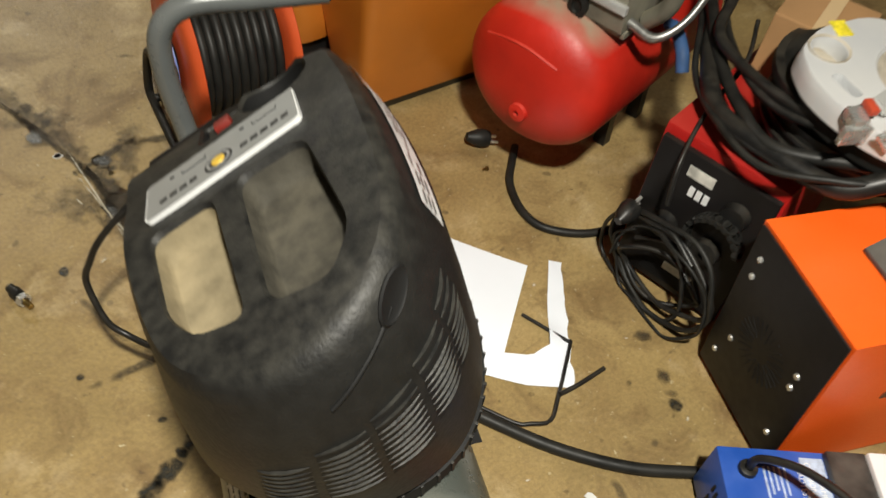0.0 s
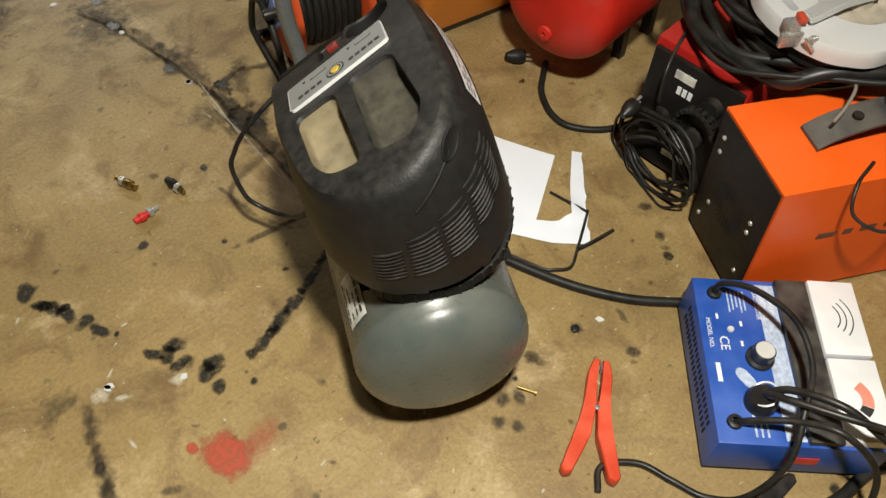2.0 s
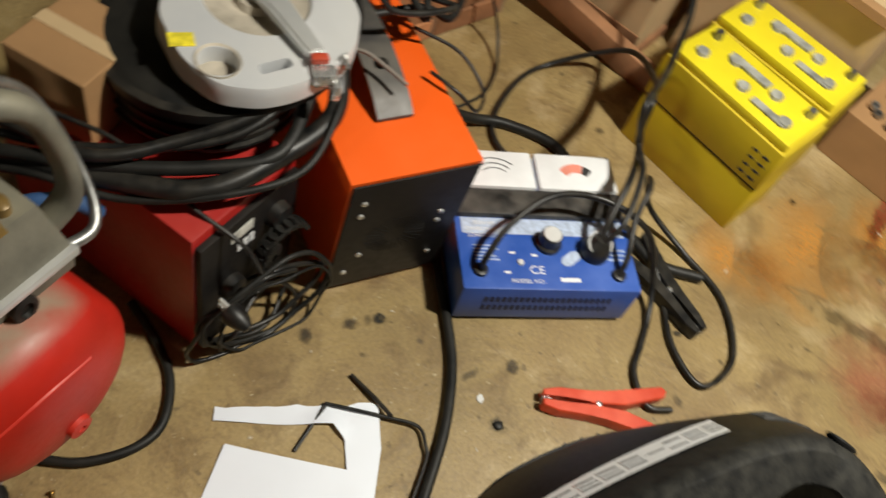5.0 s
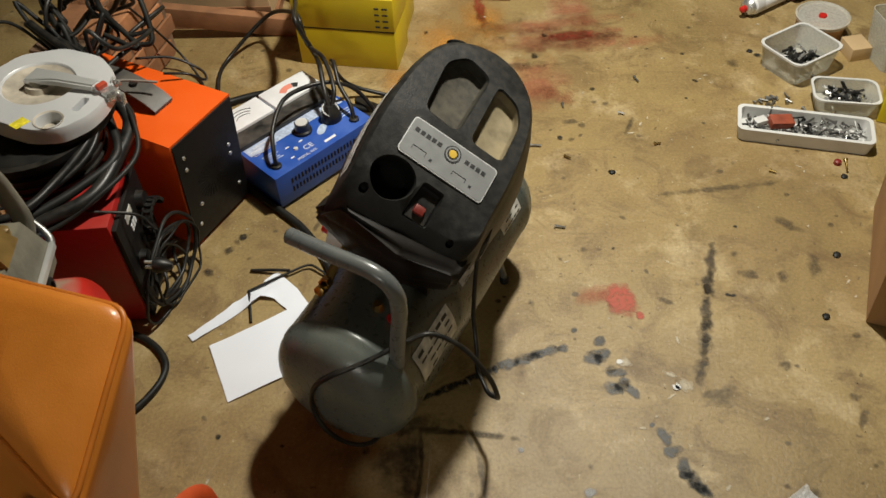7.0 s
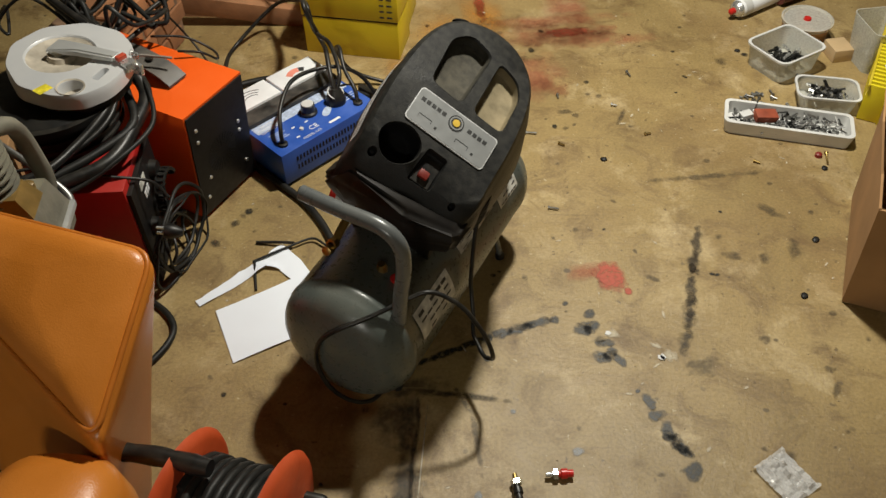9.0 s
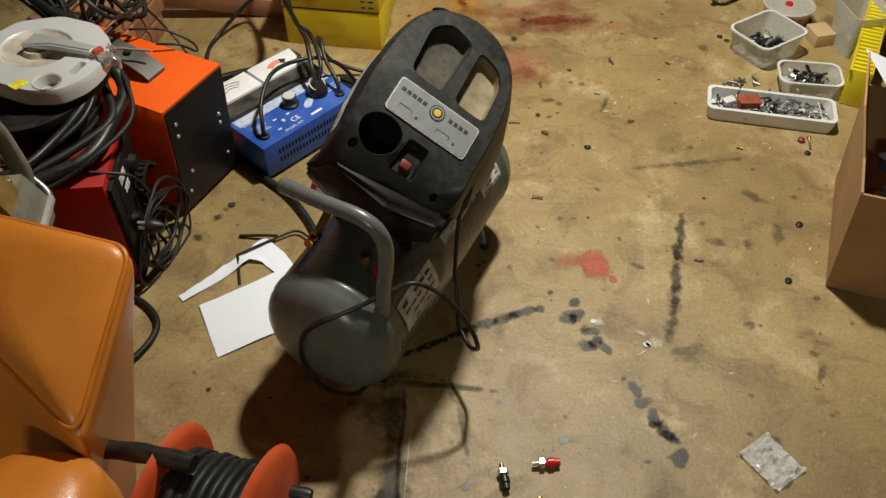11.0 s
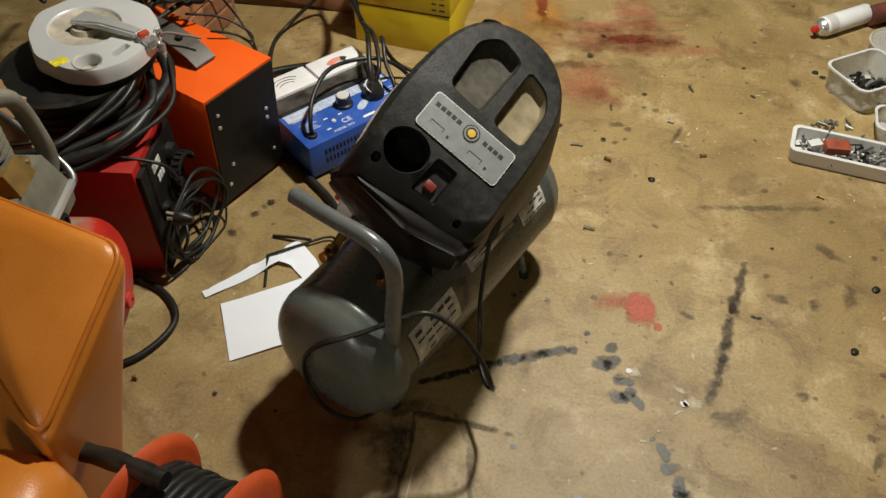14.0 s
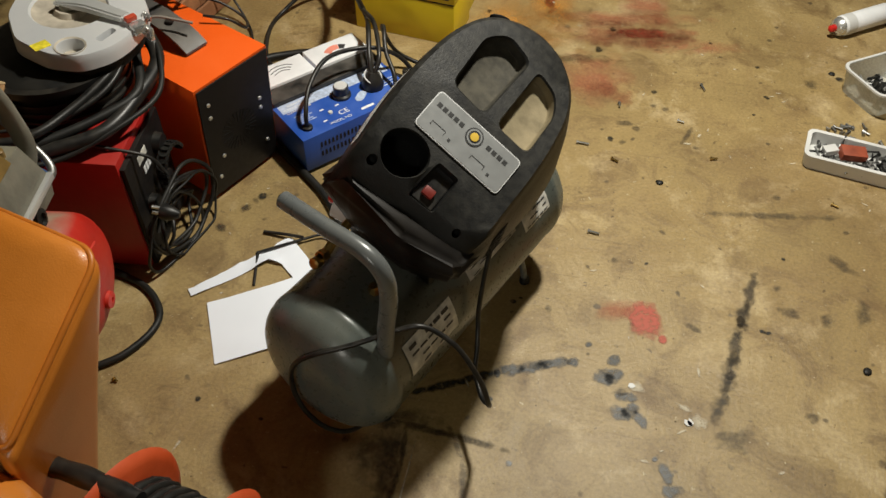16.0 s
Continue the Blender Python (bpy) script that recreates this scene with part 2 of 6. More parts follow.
VINYL_SEAM = mat("vinyl_piping", (0.5, 0.15, 0.016), 0.4, 0, 0.1, 20)
REEL_ORANGE = mat("reel_orange", (0.62, 0.085, 0.02), 0.45, 0, 0.2, 10, 0.25, (0.35, 0.22, 0.15))
SOCKET_BLUE = mat("socket_blue", (0.13, 0.18, 0.4), 0.45, 0, 0.15, 20)
CARD = mat("cardboard", (0.36, 0.2, 0.085), 0.8, 0, 0.14, 7, 0, bump=0.15, fine=80)
CARD_PALE = mat("pale_cardboard", (0.52, 0.37, 0.2), 0.8, 0, 0.12, 7)
WOOD = mat("old_wood", (0.27, 0.13, 0.06), 0.75, 0, 0.35, 9, bump=0.3, fine=70, spread=0.25)
BRICK = mat("brick", (0.34, 0.15, 0.065), 0.85, 0, 0.3, 14, bump=0.5, fine=90, spread=0.3)
MORTAR = mat("mortar", (0.2, 0.12, 0.07), 0.9, 0, 0.3, 20, bump=0.4)
CAST = mat("dusty_casting", (0.2, 0.19, 0.15), 0.6, 0.25, 0.3, 14, 0.6, (0.3, 0.27, 0.18), 0.3, 90)
OILY = mat("oily_brown", (0.24, 0.15, 0.045), 0.35, 0.2, 0.35, 18)
SILVER = mat("bright_casting", (0.62, 0.63, 0.62), 0.35, 0.5, 0.12, 12, 0.2, (0.45, 0.42, 0.35))
WHITE_CAST = mat("white_casting", (0.6, 0.61, 0.62), 0.4, 0.15, 0.12, 9, 0.3, (0.45, 0.42, 0.36))
DUSTY_DISC = mat("dusty_disc", (0.45, 0.4, 0.32), 0.7, 0.1, 0.3, 25)
TUB = clear("cloudy_plastic", (0.68, 0.68, 0.62), 0.35, 0.5)
FILM = clear("clear_film", (0.85, 0.85, 0.85), 0.12, 0.4)
PALE_PLASTIC = mat("pale_plastic", (0.62, 0.62, 0.6), 0.45, 0, 0.08)
WALL_PAINT = mat("wall_paint", (0.22, 0.2, 0.16), 0.85, 0, 0.08, 3, bump=0.2)
TEAL = mat("green_cloth", (0.03, 0.16, 0.12), 0.8, 0, 0.3)
BLUE_CLOTH = mat("blue_cloth", (0.03, 0.08, 0.2), 0.7, 0, 0.3, 30)
RED_STAIN = stain_mat("red_spill", (0.46, 0.075, 0.038), 0.5, 0.85, 0.55, 30, 1.0)
RED_FAINT = stain_mat("faint_red_spill", (0.42, 0.12, 0.06), 0.7, 0.5, 0.7, 16, 0.4)
ORANGE_FAINT = stain_mat("faint_orange_spill", (0.62, 0.27, 0.04), 0.7, 0.6, 0.6, 9, 0.3)
OIL = stain_mat("oil_spill", (0.022, 0.022, 0.018), 0.4, 0.86, 0.75, 40, 0.95)
OIL_FAINT = stain_mat("old_oil_spill", (0.07, 0.052, 0.03), 0.55, 0.5, 1.0, 34, 0.6)
CRACK = stain_mat("dirty_crack", (0.035, 0.028, 0.018), 0.7, 0.6, 0.8, 45, 0.8)
CHALK = stain_mat("pale_scuff", (0.75, 0.68, 0.52), 0.8, 0.6, 1.0, 90, 0.7)


# ---- building helpers ----
def part(name, bm, material, parent=None, label="", smooth=None):
    """Links a bmesh as one mesh object under a thing or a part."""
    me = bpy.data.meshes.new(name)
    bmesh.ops.recalc_face_normals(bm, faces=bm.faces[:])
    bm.to_mesh(me)
    bm.free()
    ms = material if isinstance(material, (list, tuple)) else [material]
    for x in ms:
        me.materials.append(x)
    if smooth is not None:
        me.polygons.foreach_set("use_smooth", [True] * len(me.polygons))
        me.set_sharp_from_angle(angle=radians(smooth))
    ob = new(name, me)
    if parent is not None:
        ob.parent = parent
    if label:
        ob["label"] = label
    return ob


def thing(name, m, label, category, group="", kind=""):
    ob = new(name)
    ob.empty_display_size = 0.05
    ob.matrix_basis = m
    return tagged(ob, label, category, group, kind)


def box(x0, x1, y0, y1, z0, z1, bevel=0.0, seg=2, bm=None):
    bm = bm or bmesh.new()
    vs = [bm.verts.new((x, y, z)) for z in (z0, z1) for x, y in ((x0, y0), (x1, y0), (x1, y1), (x0, y1))]
    fs = [bm.faces.new([vs[i] for i in q]) for q in ((3, 2, 1, 0), (4, 5, 6, 7), (0, 1, 5, 4), (1, 2, 6, 5), (2, 3, 7, 6), (3, 0, 4, 7))]
    if bevel:
        es = list({e for f in fs for e in f.edges})
        bmesh.ops.bevel(bm, geom=es, offset=bevel, segments=seg, profile=0.6, affect="EDGES")
    return bm


def prism(points, z0, z1, bevel=0.0, seg=2, top_scale=1.0, bm=None):
    """An upright prism over an outline."""
    bm = bm or bmesh.new()
    cx, cy = sum(p[0] for p in points) / len(points), sum(p[1] for p in points) / len(points)
    lo = [bm.verts.new((x, y, z0)) for x, y in points]
    hi = [bm.verts.new((cx + (x - cx) * top_scale, cy + (y - cy) * top_scale, z1)) for x, y in points]
    k = len(points)
    fs = [bm.faces.new(lo[::-1]), bm.faces.new(hi)] + [bm.faces.new((lo[i], lo[(i + 1) % k], hi[(i + 1) % k], hi[i])) for i in range(k)]
    if bevel:
        es = list({e for f in fs[:2] for e in f.edges})
        bmesh.ops.bevel(bm, geom=es, offset=bevel, segments=seg, profile=0.6, affect="EDGES")
    return bm


def loft(rings, cap0=True, cap1=True, bm=None, closed=True):
    bm = bm or bmesh.new()
    vs = [[bm.verts.new(p) for p in r] for r in rings]
    k = len(rings[0])
    for a, b in zip(vs, vs[1:]):
        for i in range(k if closed else k - 1):
            bm.faces.new((a[i], a[(i + 1) % k], b[(i + 1) % k], b[i]))
    if cap0:
        bm.faces.new(vs[0][::-1])
    if cap1:
        bm.faces.new(vs[-1])
    return bm


def lathe(profile, seg=32, m=None, bm=None):
    """Turns a profile of (radius, height) about z; m places it."""
    bm = bm or bmesh.new()
    m = m or Matrix.Identity(4)
    rings = []
    for r, z in profile:
        if r < 1e-6:
            rings.append([bm.verts.new(m @ Vector((0, 0, z)))])
        else:
            rings.append([bm.verts.new(m @ Vector((r * math.cos(2 * math.pi * i / seg), r * math.sin(2 * math.pi * i / seg), z))) for i in range(seg)])
    for a, b in zip(rings, rings[1:]):
        for i in range(seg):
            j = (i + 1) % seg
            q = [a[i % len(a)], a[j % len(a)], b[j % len(b)], b[i % len(b)]]
            q = list(dict.fromkeys(q))
            if len(q) > 2:
                bm.faces.new(q)
    return bm


def spline(points, steps=8):
    """Points of a smooth curve through the given ones."""
    p = [Vector(q) for q in points]
    p = [2 * p[0] - p[1]] + p + [2 * p[-1] - p[-2]]
    out = []
    for a, b, c, d in zip(p, p[1:], p[2:], p[3:]):
        for k in range(steps):
            t = k / steps
            out.append(0.5 * (2 * b + (c - a) * t + (2 * a - 5 * b + 4 * c - d) * t * t + (3 * b - a - 3 * c + d) * t ** 3))
    return out + [p[-2]]


def tube(points, r, seg=8, steps=8, bm=None, radii=None):
    bm = bm or bmesh.new()
    path = spline(points, steps) if steps > 1 else [Vector(q) for q in points]
    tan = [(path[min(i + 1, len(path) - 1)] - path[max(i - 1, 0)]).normalized() for i in range(len(path))]
    up = Vector((0, 0, 1)) if abs(tan[0].z) < 0.9 else Vector((1, 0, 0))
    side = tan[0].cross(up).normalized()
    rings = []
    for i, (q, t) in enumerate(zip(path, tan)):
        side = (side - t * side.dot(t)).normalized()
        other = t.cross(side)
        rad = r if radii is None else r * float(np.interp(i / (len(path) - 1), np.linspace(0, 1, len(radii)), radii))
        rings.append([q + rad * (math.cos(2 * math.pi * k / seg) * side + math.sin(2 * math.pi * k / seg) * other) for k in range(seg)])
    return loft(rings, bm=bm)


def rounded(w, h, r, seg=5):
    """A rounded rectangle's outline about the origin."""
    out = []
    for cx, cy, a in ((w / 2 - r, h / 2 - r, 0), (-w / 2 + r, h / 2 - r, 90), (-w / 2 + r, -h / 2 + r, 180), (w / 2 - r, -h / 2 + r, 270)):
        for k in range(seg + 1):
            t = radians(a + 90 * k / seg)
            out.append((cx + r * math.cos(t), cy + r * math.sin(t)))
    return out


def letters(name, text, size, m, material, parent, depth=0.0004):
    c = bpy.data.curves.new(name, "FONT")
    c.body, c.size, c.extrude, c.align_x, c.align_y = text, size, depth, "CENTER", "CENTER"
    tmp = bpy.data.objects.new(name, c)
    me = bpy.data.meshes.new_from_object(tmp)
    bpy.data.objects.remove(tmp)
    me.materials.append(material)
    ob = new(name, me)
    ob.parent, ob.matrix_basis = parent, m
    return ob


def frame_of(o, x, y):
    """A pose with its origin at o, x along x, and y near y."""
    x = Vector(x).normalized()
    z = x.cross(Vector(y)).normalized()
    y = z.cross(x)
    m = Matrix((x, y, z)).transposed().to_4x4()
    m.translation = Vector(o)
    return m


def sub(m, x0, x1, y0, y1, z0, z1, bevel=0.0, bm=None):
    """A box in the frame m."""
    b = box(x0, x1, y0, y1, z0, z1, bevel)
    b.transform(m)
    return b


# ---- the garage ----
bm = bmesh.new()
bmesh.ops.create_grid(bm, x_segments=1, y_segments=1, size=1)
bmesh.ops.transform(bm, matrix=Matrix.Diagonal((3.2, 4.5, 1, 1)), verts=bm.verts)
floor = part("floor", bm, CONCRETE)
floor.location = (0.3, 1.0, 0)
tagged(floor, "worn tan concrete garage floor, oil-stained and gritty", "floor", kind="structure")
# walls and ceiling stay out of view; added to bounce fill light
for wn, (x0, x1, y0, y1) in {"wall_north": (-2.9, 3.5, 5.4, 5.5), "wall_south": (-2.9, 3.5, -3.6, -3.5), "wall_west": (-3.0, -2.9, -3.6, 5.5), "wall_east": (3.5, 3.6, -3.6, 5.5)}.items():
    tagged(part(wn, box(x0, x1, y0, y1, 0, 2.4), WALL_PAINT), "unseen painted garage wall added for bounced light", "wall", kind="structure")
tagged(part("ceiling", box(-3.0, 3.6, -3.6, 5.5, 2.4, 2.5), WALL_PAINT), "unseen garage ceiling added for bounced light", "ceiling", kind="structure")


# ---- stains ----
def stain(x, y, rx, ry, turn, material, lift=0.0012):
    bm = bmesh.new()
    bmesh.ops.create_circle(bm, cap_ends=True, segments=28, radius=1.25)
    ob = part("stain", bm, material, floor)
    ob.matrix_basis = pose(x - 0.3, y - 1.0, lift, 0, 0, turn) @ Matrix.Diagonal((rx, ry, 1, 1))
    return ob


def streak(points, width, material, lift=0.0012):
    for (x0, y0), (x1, y1) in zip(points, points[1:]):
        d = math.hypot(x1 - x0, y1 - y0)
        stain((x0 + x1) / 2, (y0 + y1) / 2, d * 0.85, width * random.uniform(0.8, 1.25), math.degrees(math.atan2(y1 - y0, x1 - x0)), material, lift)


stain(0.458, 1.655, 0.046, 0.062, 20, RED_STAIN, 0.0018)
stain(0.4, 1.67, 0.06, 0.045, 10, RED_FAINT)
stain(0.50, 1.605, 0.012, 0.016, 0, RED_STAIN)
for x, y, rx, ry, a in ((0.587, 1.091, 0.032, 0.024, 40), (0.511, 1.269, 0.030, 0.016, 120), (0.526, 1.229, 0.024, 0.016, 20), (0.560, 1.160, 0.042, 0.020, 130),
                        (0.545, 1.185, 0.018, 0.040, 10), (0.575, 1.140, 0.03, 0.016, 140), (0.394, 1.526, 0.019, 0.021, 0), (0.372, 1.475, 0.028, 0.022, 20), (0.392, 1.487, 0.026, 0.026, 0),
                        (0.414, 1.391, 0.026, 0.022, 0), (0.435, 1.402, 0.03, 0.018, 40), (0.455, 1.385, 0.014, 0.026, 30), (0.42, 1.435, 0.028, 0.014, 0),
                        (0.30, 1.506, 0.018, 0.014, 0), (0.17, 1.458, 0.035, 0.017, 20), (0.215, 1.475, 0.05, 0.018, 22), (0.26, 1.492, 0.05, 0.016, 20), (0.335, 1.56, 0.012, 0.012, 0)):
    stain(x, y, rx, ry, a, OIL)
streak([(0.13, 1.44), (0.06, 1.405), (0.0, 1.375), (-0.03, 1.36)], 0.012, OIL)
streak([(0.716, 1.83), (0.69, 1.73), (0.672, 1.66), (0.655, 1.57), (0.64, 1.5), (0.618, 1.42)], 0.02, OIL_FAINT)
streak([(0.716, 1.83), (0.69, 1.73), (0.672, 1.66), (0.655, 1.57), (0.64, 1.5), (0.618, 1.42)], 0.013, OIL_FAINT, 0.0016)
stain(0.79, 1.74, 0.03, 0.018, 0, OIL_FAINT)
stain(0.65, 1.37, 0.05, 0.03, 10, OIL_FAINT)
stain(0.445, 1.462, 0.02, 0.016, 0, CHALK, 0.0022)
stain(0.58, 1.40, 0.018, 0.022, 30, CHALK)
stain(0.55, 1.43, 0.008, 0.02, 60, CHALK)
for x, y, rx, ry in ((-0.05, 1.29, 0.10, 0.03), (-0.07, 1.2, 0.07, 0.07), (-0.03, 1.0, 0.05, 0.1)):
    stain(x, y, rx, ry, 10, OIL_FAINT)
streak([(-0.03, 1.28), (-0.022, 1.2), (-0.03, 1.1), (-0.028, 0.98), (-0.03, 0.82), (0.0, 0.62), (0.035, 0.45), (0.09, 0.33)], 0.007, CRACK)
streak([(-0.05, 1.25), (-0.045, 1.1), (-0.045, 0.95), (-0.04, 0.8), (-0.02, 0.62), (0.02, 0.45), (0.08, 0.3)], 0.026, OIL_FAINT, 0.0009)
streak([(-0.005, 1.2), (-0.012, 1.0), (-0.01, 0.85)], 0.003, CHALK, 0.002)
streak([(-0.03, 1.28), (0.05, 1.272), (0.16, 1.262)], 0.009, CRACK)
streak([(0.06, 1.29), (0.1, 1.22), (0.12, 1.1)], 0.008, OIL_FAINT)
for x, y, rx, ry in ((0.06, 0.4, 0.12, 0.1), (-0.03, 0.9, 0.07, 0.14), (-0.12, 0.8, 0.1, 0.03), (-0.02, 0.62, 0.04, 0.08), (0.3, 0.2, 0.2, 0.1)):
    stain(x, y, rx, ry, 60, OIL_FAINT)
streak([(-0.03, 0.8), (-0.13, 0.78), (-0.25, 0.83)], 0.012, CRACK)
# red and orange overspray on the far floor
for x, y, rx, ry, m in ((0.35, 2.82, 0.24, 0.10, RED_FAINT), (0.42, 2.83, 0.12, 0.035, RED_STAIN), (0.28, 2.86, 0.1, 0.025, RED_FAINT), (0.54, 2.84, 0.07, 0.07, RED_FAINT), (0.28, 2.56, 0.14, 0.16, RED_FAINT), (0.33, 2.5, 0.08, 0.06, RED_FAINT),
                        (0.0, 2.75, 0.14, 0.25, ORANGE_FAINT), (-0.1, 2.58, 0.14, 0.12, ORANGE_FAINT), (0.12, 2.9, 0.1, 0.2, ORANGE_FAINT), (0.1, 3.0, 0.025, 0.12, RED_STAIN), (0.42, 3.0, 0.1, 0.15, RED_FAINT),
                        (0.2, 2.65, 0.16, 0.03, OIL_FAINT), (0.78, 2.06, 0.2, 0.014, OIL_FAINT), (0.5, 2.78, 0.25, 0.05, RED_FAINT), (0.35, 2.9, 0.3, 0.05, RED_FAINT), (0.46, 2.8, 0.13, 0.05, RED_FAINT), (0.3, 2.78, 0.1, 0.06, RED_FAINT)):
    stain(x, y, rx, ry, 8, m)
rng = random.Random(6)
for _ in range(60):
    x, y = rng.uniform(-0.6, 1.2), rng.uniform(0.7, 3.0)
    stain(x, y, rng.uniform(0.004, 0.016), rng.uniform(0.002, 0.005), rng.uniform(0, 180), CHALK, 0.0024)
for _ in range(14):
    x, y = rng.uniform(-0.5, 1.2), rng.uniform(0.5, 2.9)
    stain(x, y, rng.uniform(0.02, 0.06), rng.uniform(0.008, 0.025), rng.uniform(0, 180), OIL_FAINT, 0.0007)
rng = random.Random(5)
for _ in range(110):
    x, y = rng.uniform(-0.6, 1.1), rng.uniform(0.9, 3.0)
    s = rng.uniform(0.004, 0.015)
    stain(x, y, s, s * rng.uniform(0.6, 1.4), rng.uniform(0, 180), rng.choice((OIL, OIL_FAINT, OIL_FAINT)))
for x, y in ((-0.25, 1.879), (-0.303, 1.99), (-0.13, 1.87), (-0.07, 1.86), (-0.05, 1.92), (-0.02, 1.9), (0.02, 1.93), (0.0, 1.96), (-0.62, 1.75), (-0.58, 1.83)):
    stain(x, y, 0.014, 0.016, 30, OIL_FAINT)
    stain(x, y, 0.02, 0.018, 30, OIL_FAINT, 0.0016)


for k, (x, y) in enumerate(((0.034, 0.470), (-0.006, 0.742), (0.124, 0.258), (-0.005, 0.741), (-0.307, 1.895), (0.557, 1.394), (0.435, 1.464), (0.560, 1.396))):
    b = prism([(0.007 * (1 + 0.3 * math.sin(3 * k + a)) * math.cos(a), 0.009 * (1 + 0.25 * math.cos(2 * k + 2 * a)) * math.sin(a)) for a in np.linspace(0, 5.3, 6)], 0.0, 0.003)
    ob = tagged(part("paint_chip", b, PALE_PLASTIC), "small white chip of paint on the concrete", "chip", "paint chips")
    ob.matrix_basis = pose(x, y, 0, 0, 0, 50 * k)
for x, y in ((-0.079, 0.801), (-0.072, 0.964), (-0.027, 0.935), (0.030, 0.431), (0.016, 0.315), (-0.003, 0.668)):
    stain(x, y, 0.05, 0.028, 40, OIL_FAINT, 0.0014)
    stain(x + 0.01, y, 0.022, 0.016, 100, OIL, 0.0018)
streak([(-0.024, 0.773), (-0.007, 0.977)], 0.003, CHALK, 0.002)


# ---- the grey compressor in the middle ----
def bars(name, spans, m, material, parent, z=0.0006):
    """Flat bars in place of lettering: spans of x, y, width, height in the frame m."""
    bm = bmesh.new()
    for x, y, w, h in spans:
        box(x - w / 2, x + w / 2, y - h / 2, y + h / 2, 0, z, bm=bm)
    bm.transform(m)
    return part(name, bm, material, parent)


TANK_Z, TANK_R, Y0, Y1 = 0.215, 0.157, -0.325, 0.43
comp = thing("air_compressor", pose(-0.064, 1.5, 0, 0, 0, -24.6), "grey air compressor with a dusty black plastic hood, leaning", "compressor")
along = pose(0, 0, TANK_Z, -90, 0, 0)
prof = [(0, Y0)]
for k in range(1, 9):
    a = radians(90 * k / 8)
    prof.append((TANK_R * math.sin(a) ** 0.62, Y0 + 0.075 * (1 - math.cos(a))))
prof += [(TANK_R + 0.0015, Y0 + 0.077), (TANK_R + 0.0015, Y0 + 0.09), (TANK_R, Y0 + 0.092), (TANK_R, Y1 - 0.092), (TANK_R + 0.0015, Y1 - 0.09), (TANK_R + 0.0015, Y1 - 0.077)]
for k in range(8, 0, -1):
    a = radians(90 * k / 8)
    prof.append((TANK_R * math.sin(a) ** 0.7, Y1 - 0.075 * (1 - math.cos(a))))
prof.append((0, Y1))
part("tank", lathe(prof, 56, along), TANK_GREY, comp, "satin grey steel air tank", 40)
for cx, cz in ((-0.02, 0.315), (0.012, 0.33)):
    bm = lathe([(0, 0), (0.006, 0.0), (0.005, 0.0015), (0, 0.002)], 9, pose(cx, Y1 - 0.043, cz, -52, 0, 20) @ Matrix.Diagonal((0.6, 1.5, 1, 1)))
    part("chipped_spot", bm, HOOD_DARK, comp)
# rating labels on the tank's side
for y, wide, tall, a0, name in ((-0.125, 0.15, 0.075, 20, "label"), (0.10, 0.17, 0.034, 34, "label"), (0.262, 0.10, 0.055, 28, "label")):
    rows = []
    for k in range(7):
        t = radians(a0) - tall / TANK_R * (k / 6 - 0.5)
        rows.append([(math.cos(t) * (TANK_R + 0.0012), y + s * wide / 2, TANK_Z + math.sin(t) * (TANK_R + 0.0012)) for s in (-1, 1)])
    lab = part(name, loft(rows, False, False, closed=False), LABEL, comp, "worn pale printed label")
    bm = bmesh.new()
    lr = random.Random(int(y * 1000))
    for row in range(4):
        for col in range(5):
            if lr.random() < 0.3:
                continue
            t = radians(a0) + tall / TANK_R * (0.36 - row * 0.24)
            dt = 0.07 * tall / TANK_R * (1.6 if row == 0 else 1)
            ya = y - wide * 0.42 + col * wide * 0.17
            q = []
            for tt, yy in ((t, ya), (t, ya + wide * 0.14), (t - dt, ya + wide * 0.14), (t - dt, ya)):
                q.append(bm.verts.new((math.cos(tt) * (TANK_R + 0.0022), yy, TANK_Z + math.sin(tt) * (TANK_R + 0.0022))))
            bm.faces.new(q)
    part("label_print", bm, INK, lab)
# feet
for x, y in ((0.11, 0.29), (-0.085, 0.27), (0.07, -0.2), (-0.085, -0.18)):
    bm = tube([(x * 0.75, y, 0.13), (x, y, 0.06), (x * 1.08, y + 0.004, 0.012)], 0.008, 8, 4)
    leg = part("leg", bm, TUBE_GREY, comp, "", 50)
    part("rubber_foot", lathe([(0, 0), (0.012, 0), (0.012, 0.014), (0.009, 0.018), (0, 0.018)], 16, pose(x * 1.08, y + 0.004, 0)), BLACK, leg, "", 50)
# handle
bm = tube([(0.112, -0.225, 0.285), (0.128, -0.235, 0.40), (0.145, -0.243, 0.50), (0.142, -0.247, 0.565), (0.105, -0.248, 0.597), (0.02, -0.246, 0.602), (-0.068, -0.242, 0.607)], 0.0155, 14, 8)
part("handle", bm, TUBE_GREY, comp, "bent grey steel carrying handle, open at the end", 60)
# black disc on the capped handle, standing for the shade in its bore
bm = lathe([(0.0125, 0.0), (0.0125, 0.004), (0.0, 0.004)], 14, pose(-0.0665, -0.242, 0.6069, 0, -92, 0))
part("tube_bore_shade", bm, BLACK, comp)
# hood: a loft from the rim on the tank up to the leaning top
HO, E1, E2, EN = Vector((0.029, 0.071, 0.674)), Vector((0.8406, 0.1101, -0.5304)), Vector((0.071, 0.9483, 0.3094)), Vector((0.537, -0.2978, 0.7893))


def hp(a, b, w=0.0):
    """A place on the hood's top: a across, b to the rear, w out of it; the deck bends down behind the badge and at the front."""
    drop = -0.25 * max(0.0, b - 0.01) - 0.8 * max(0.0, -0.155 - b)
    return HO + a * E1 + b * E2 + (w + drop) * EN


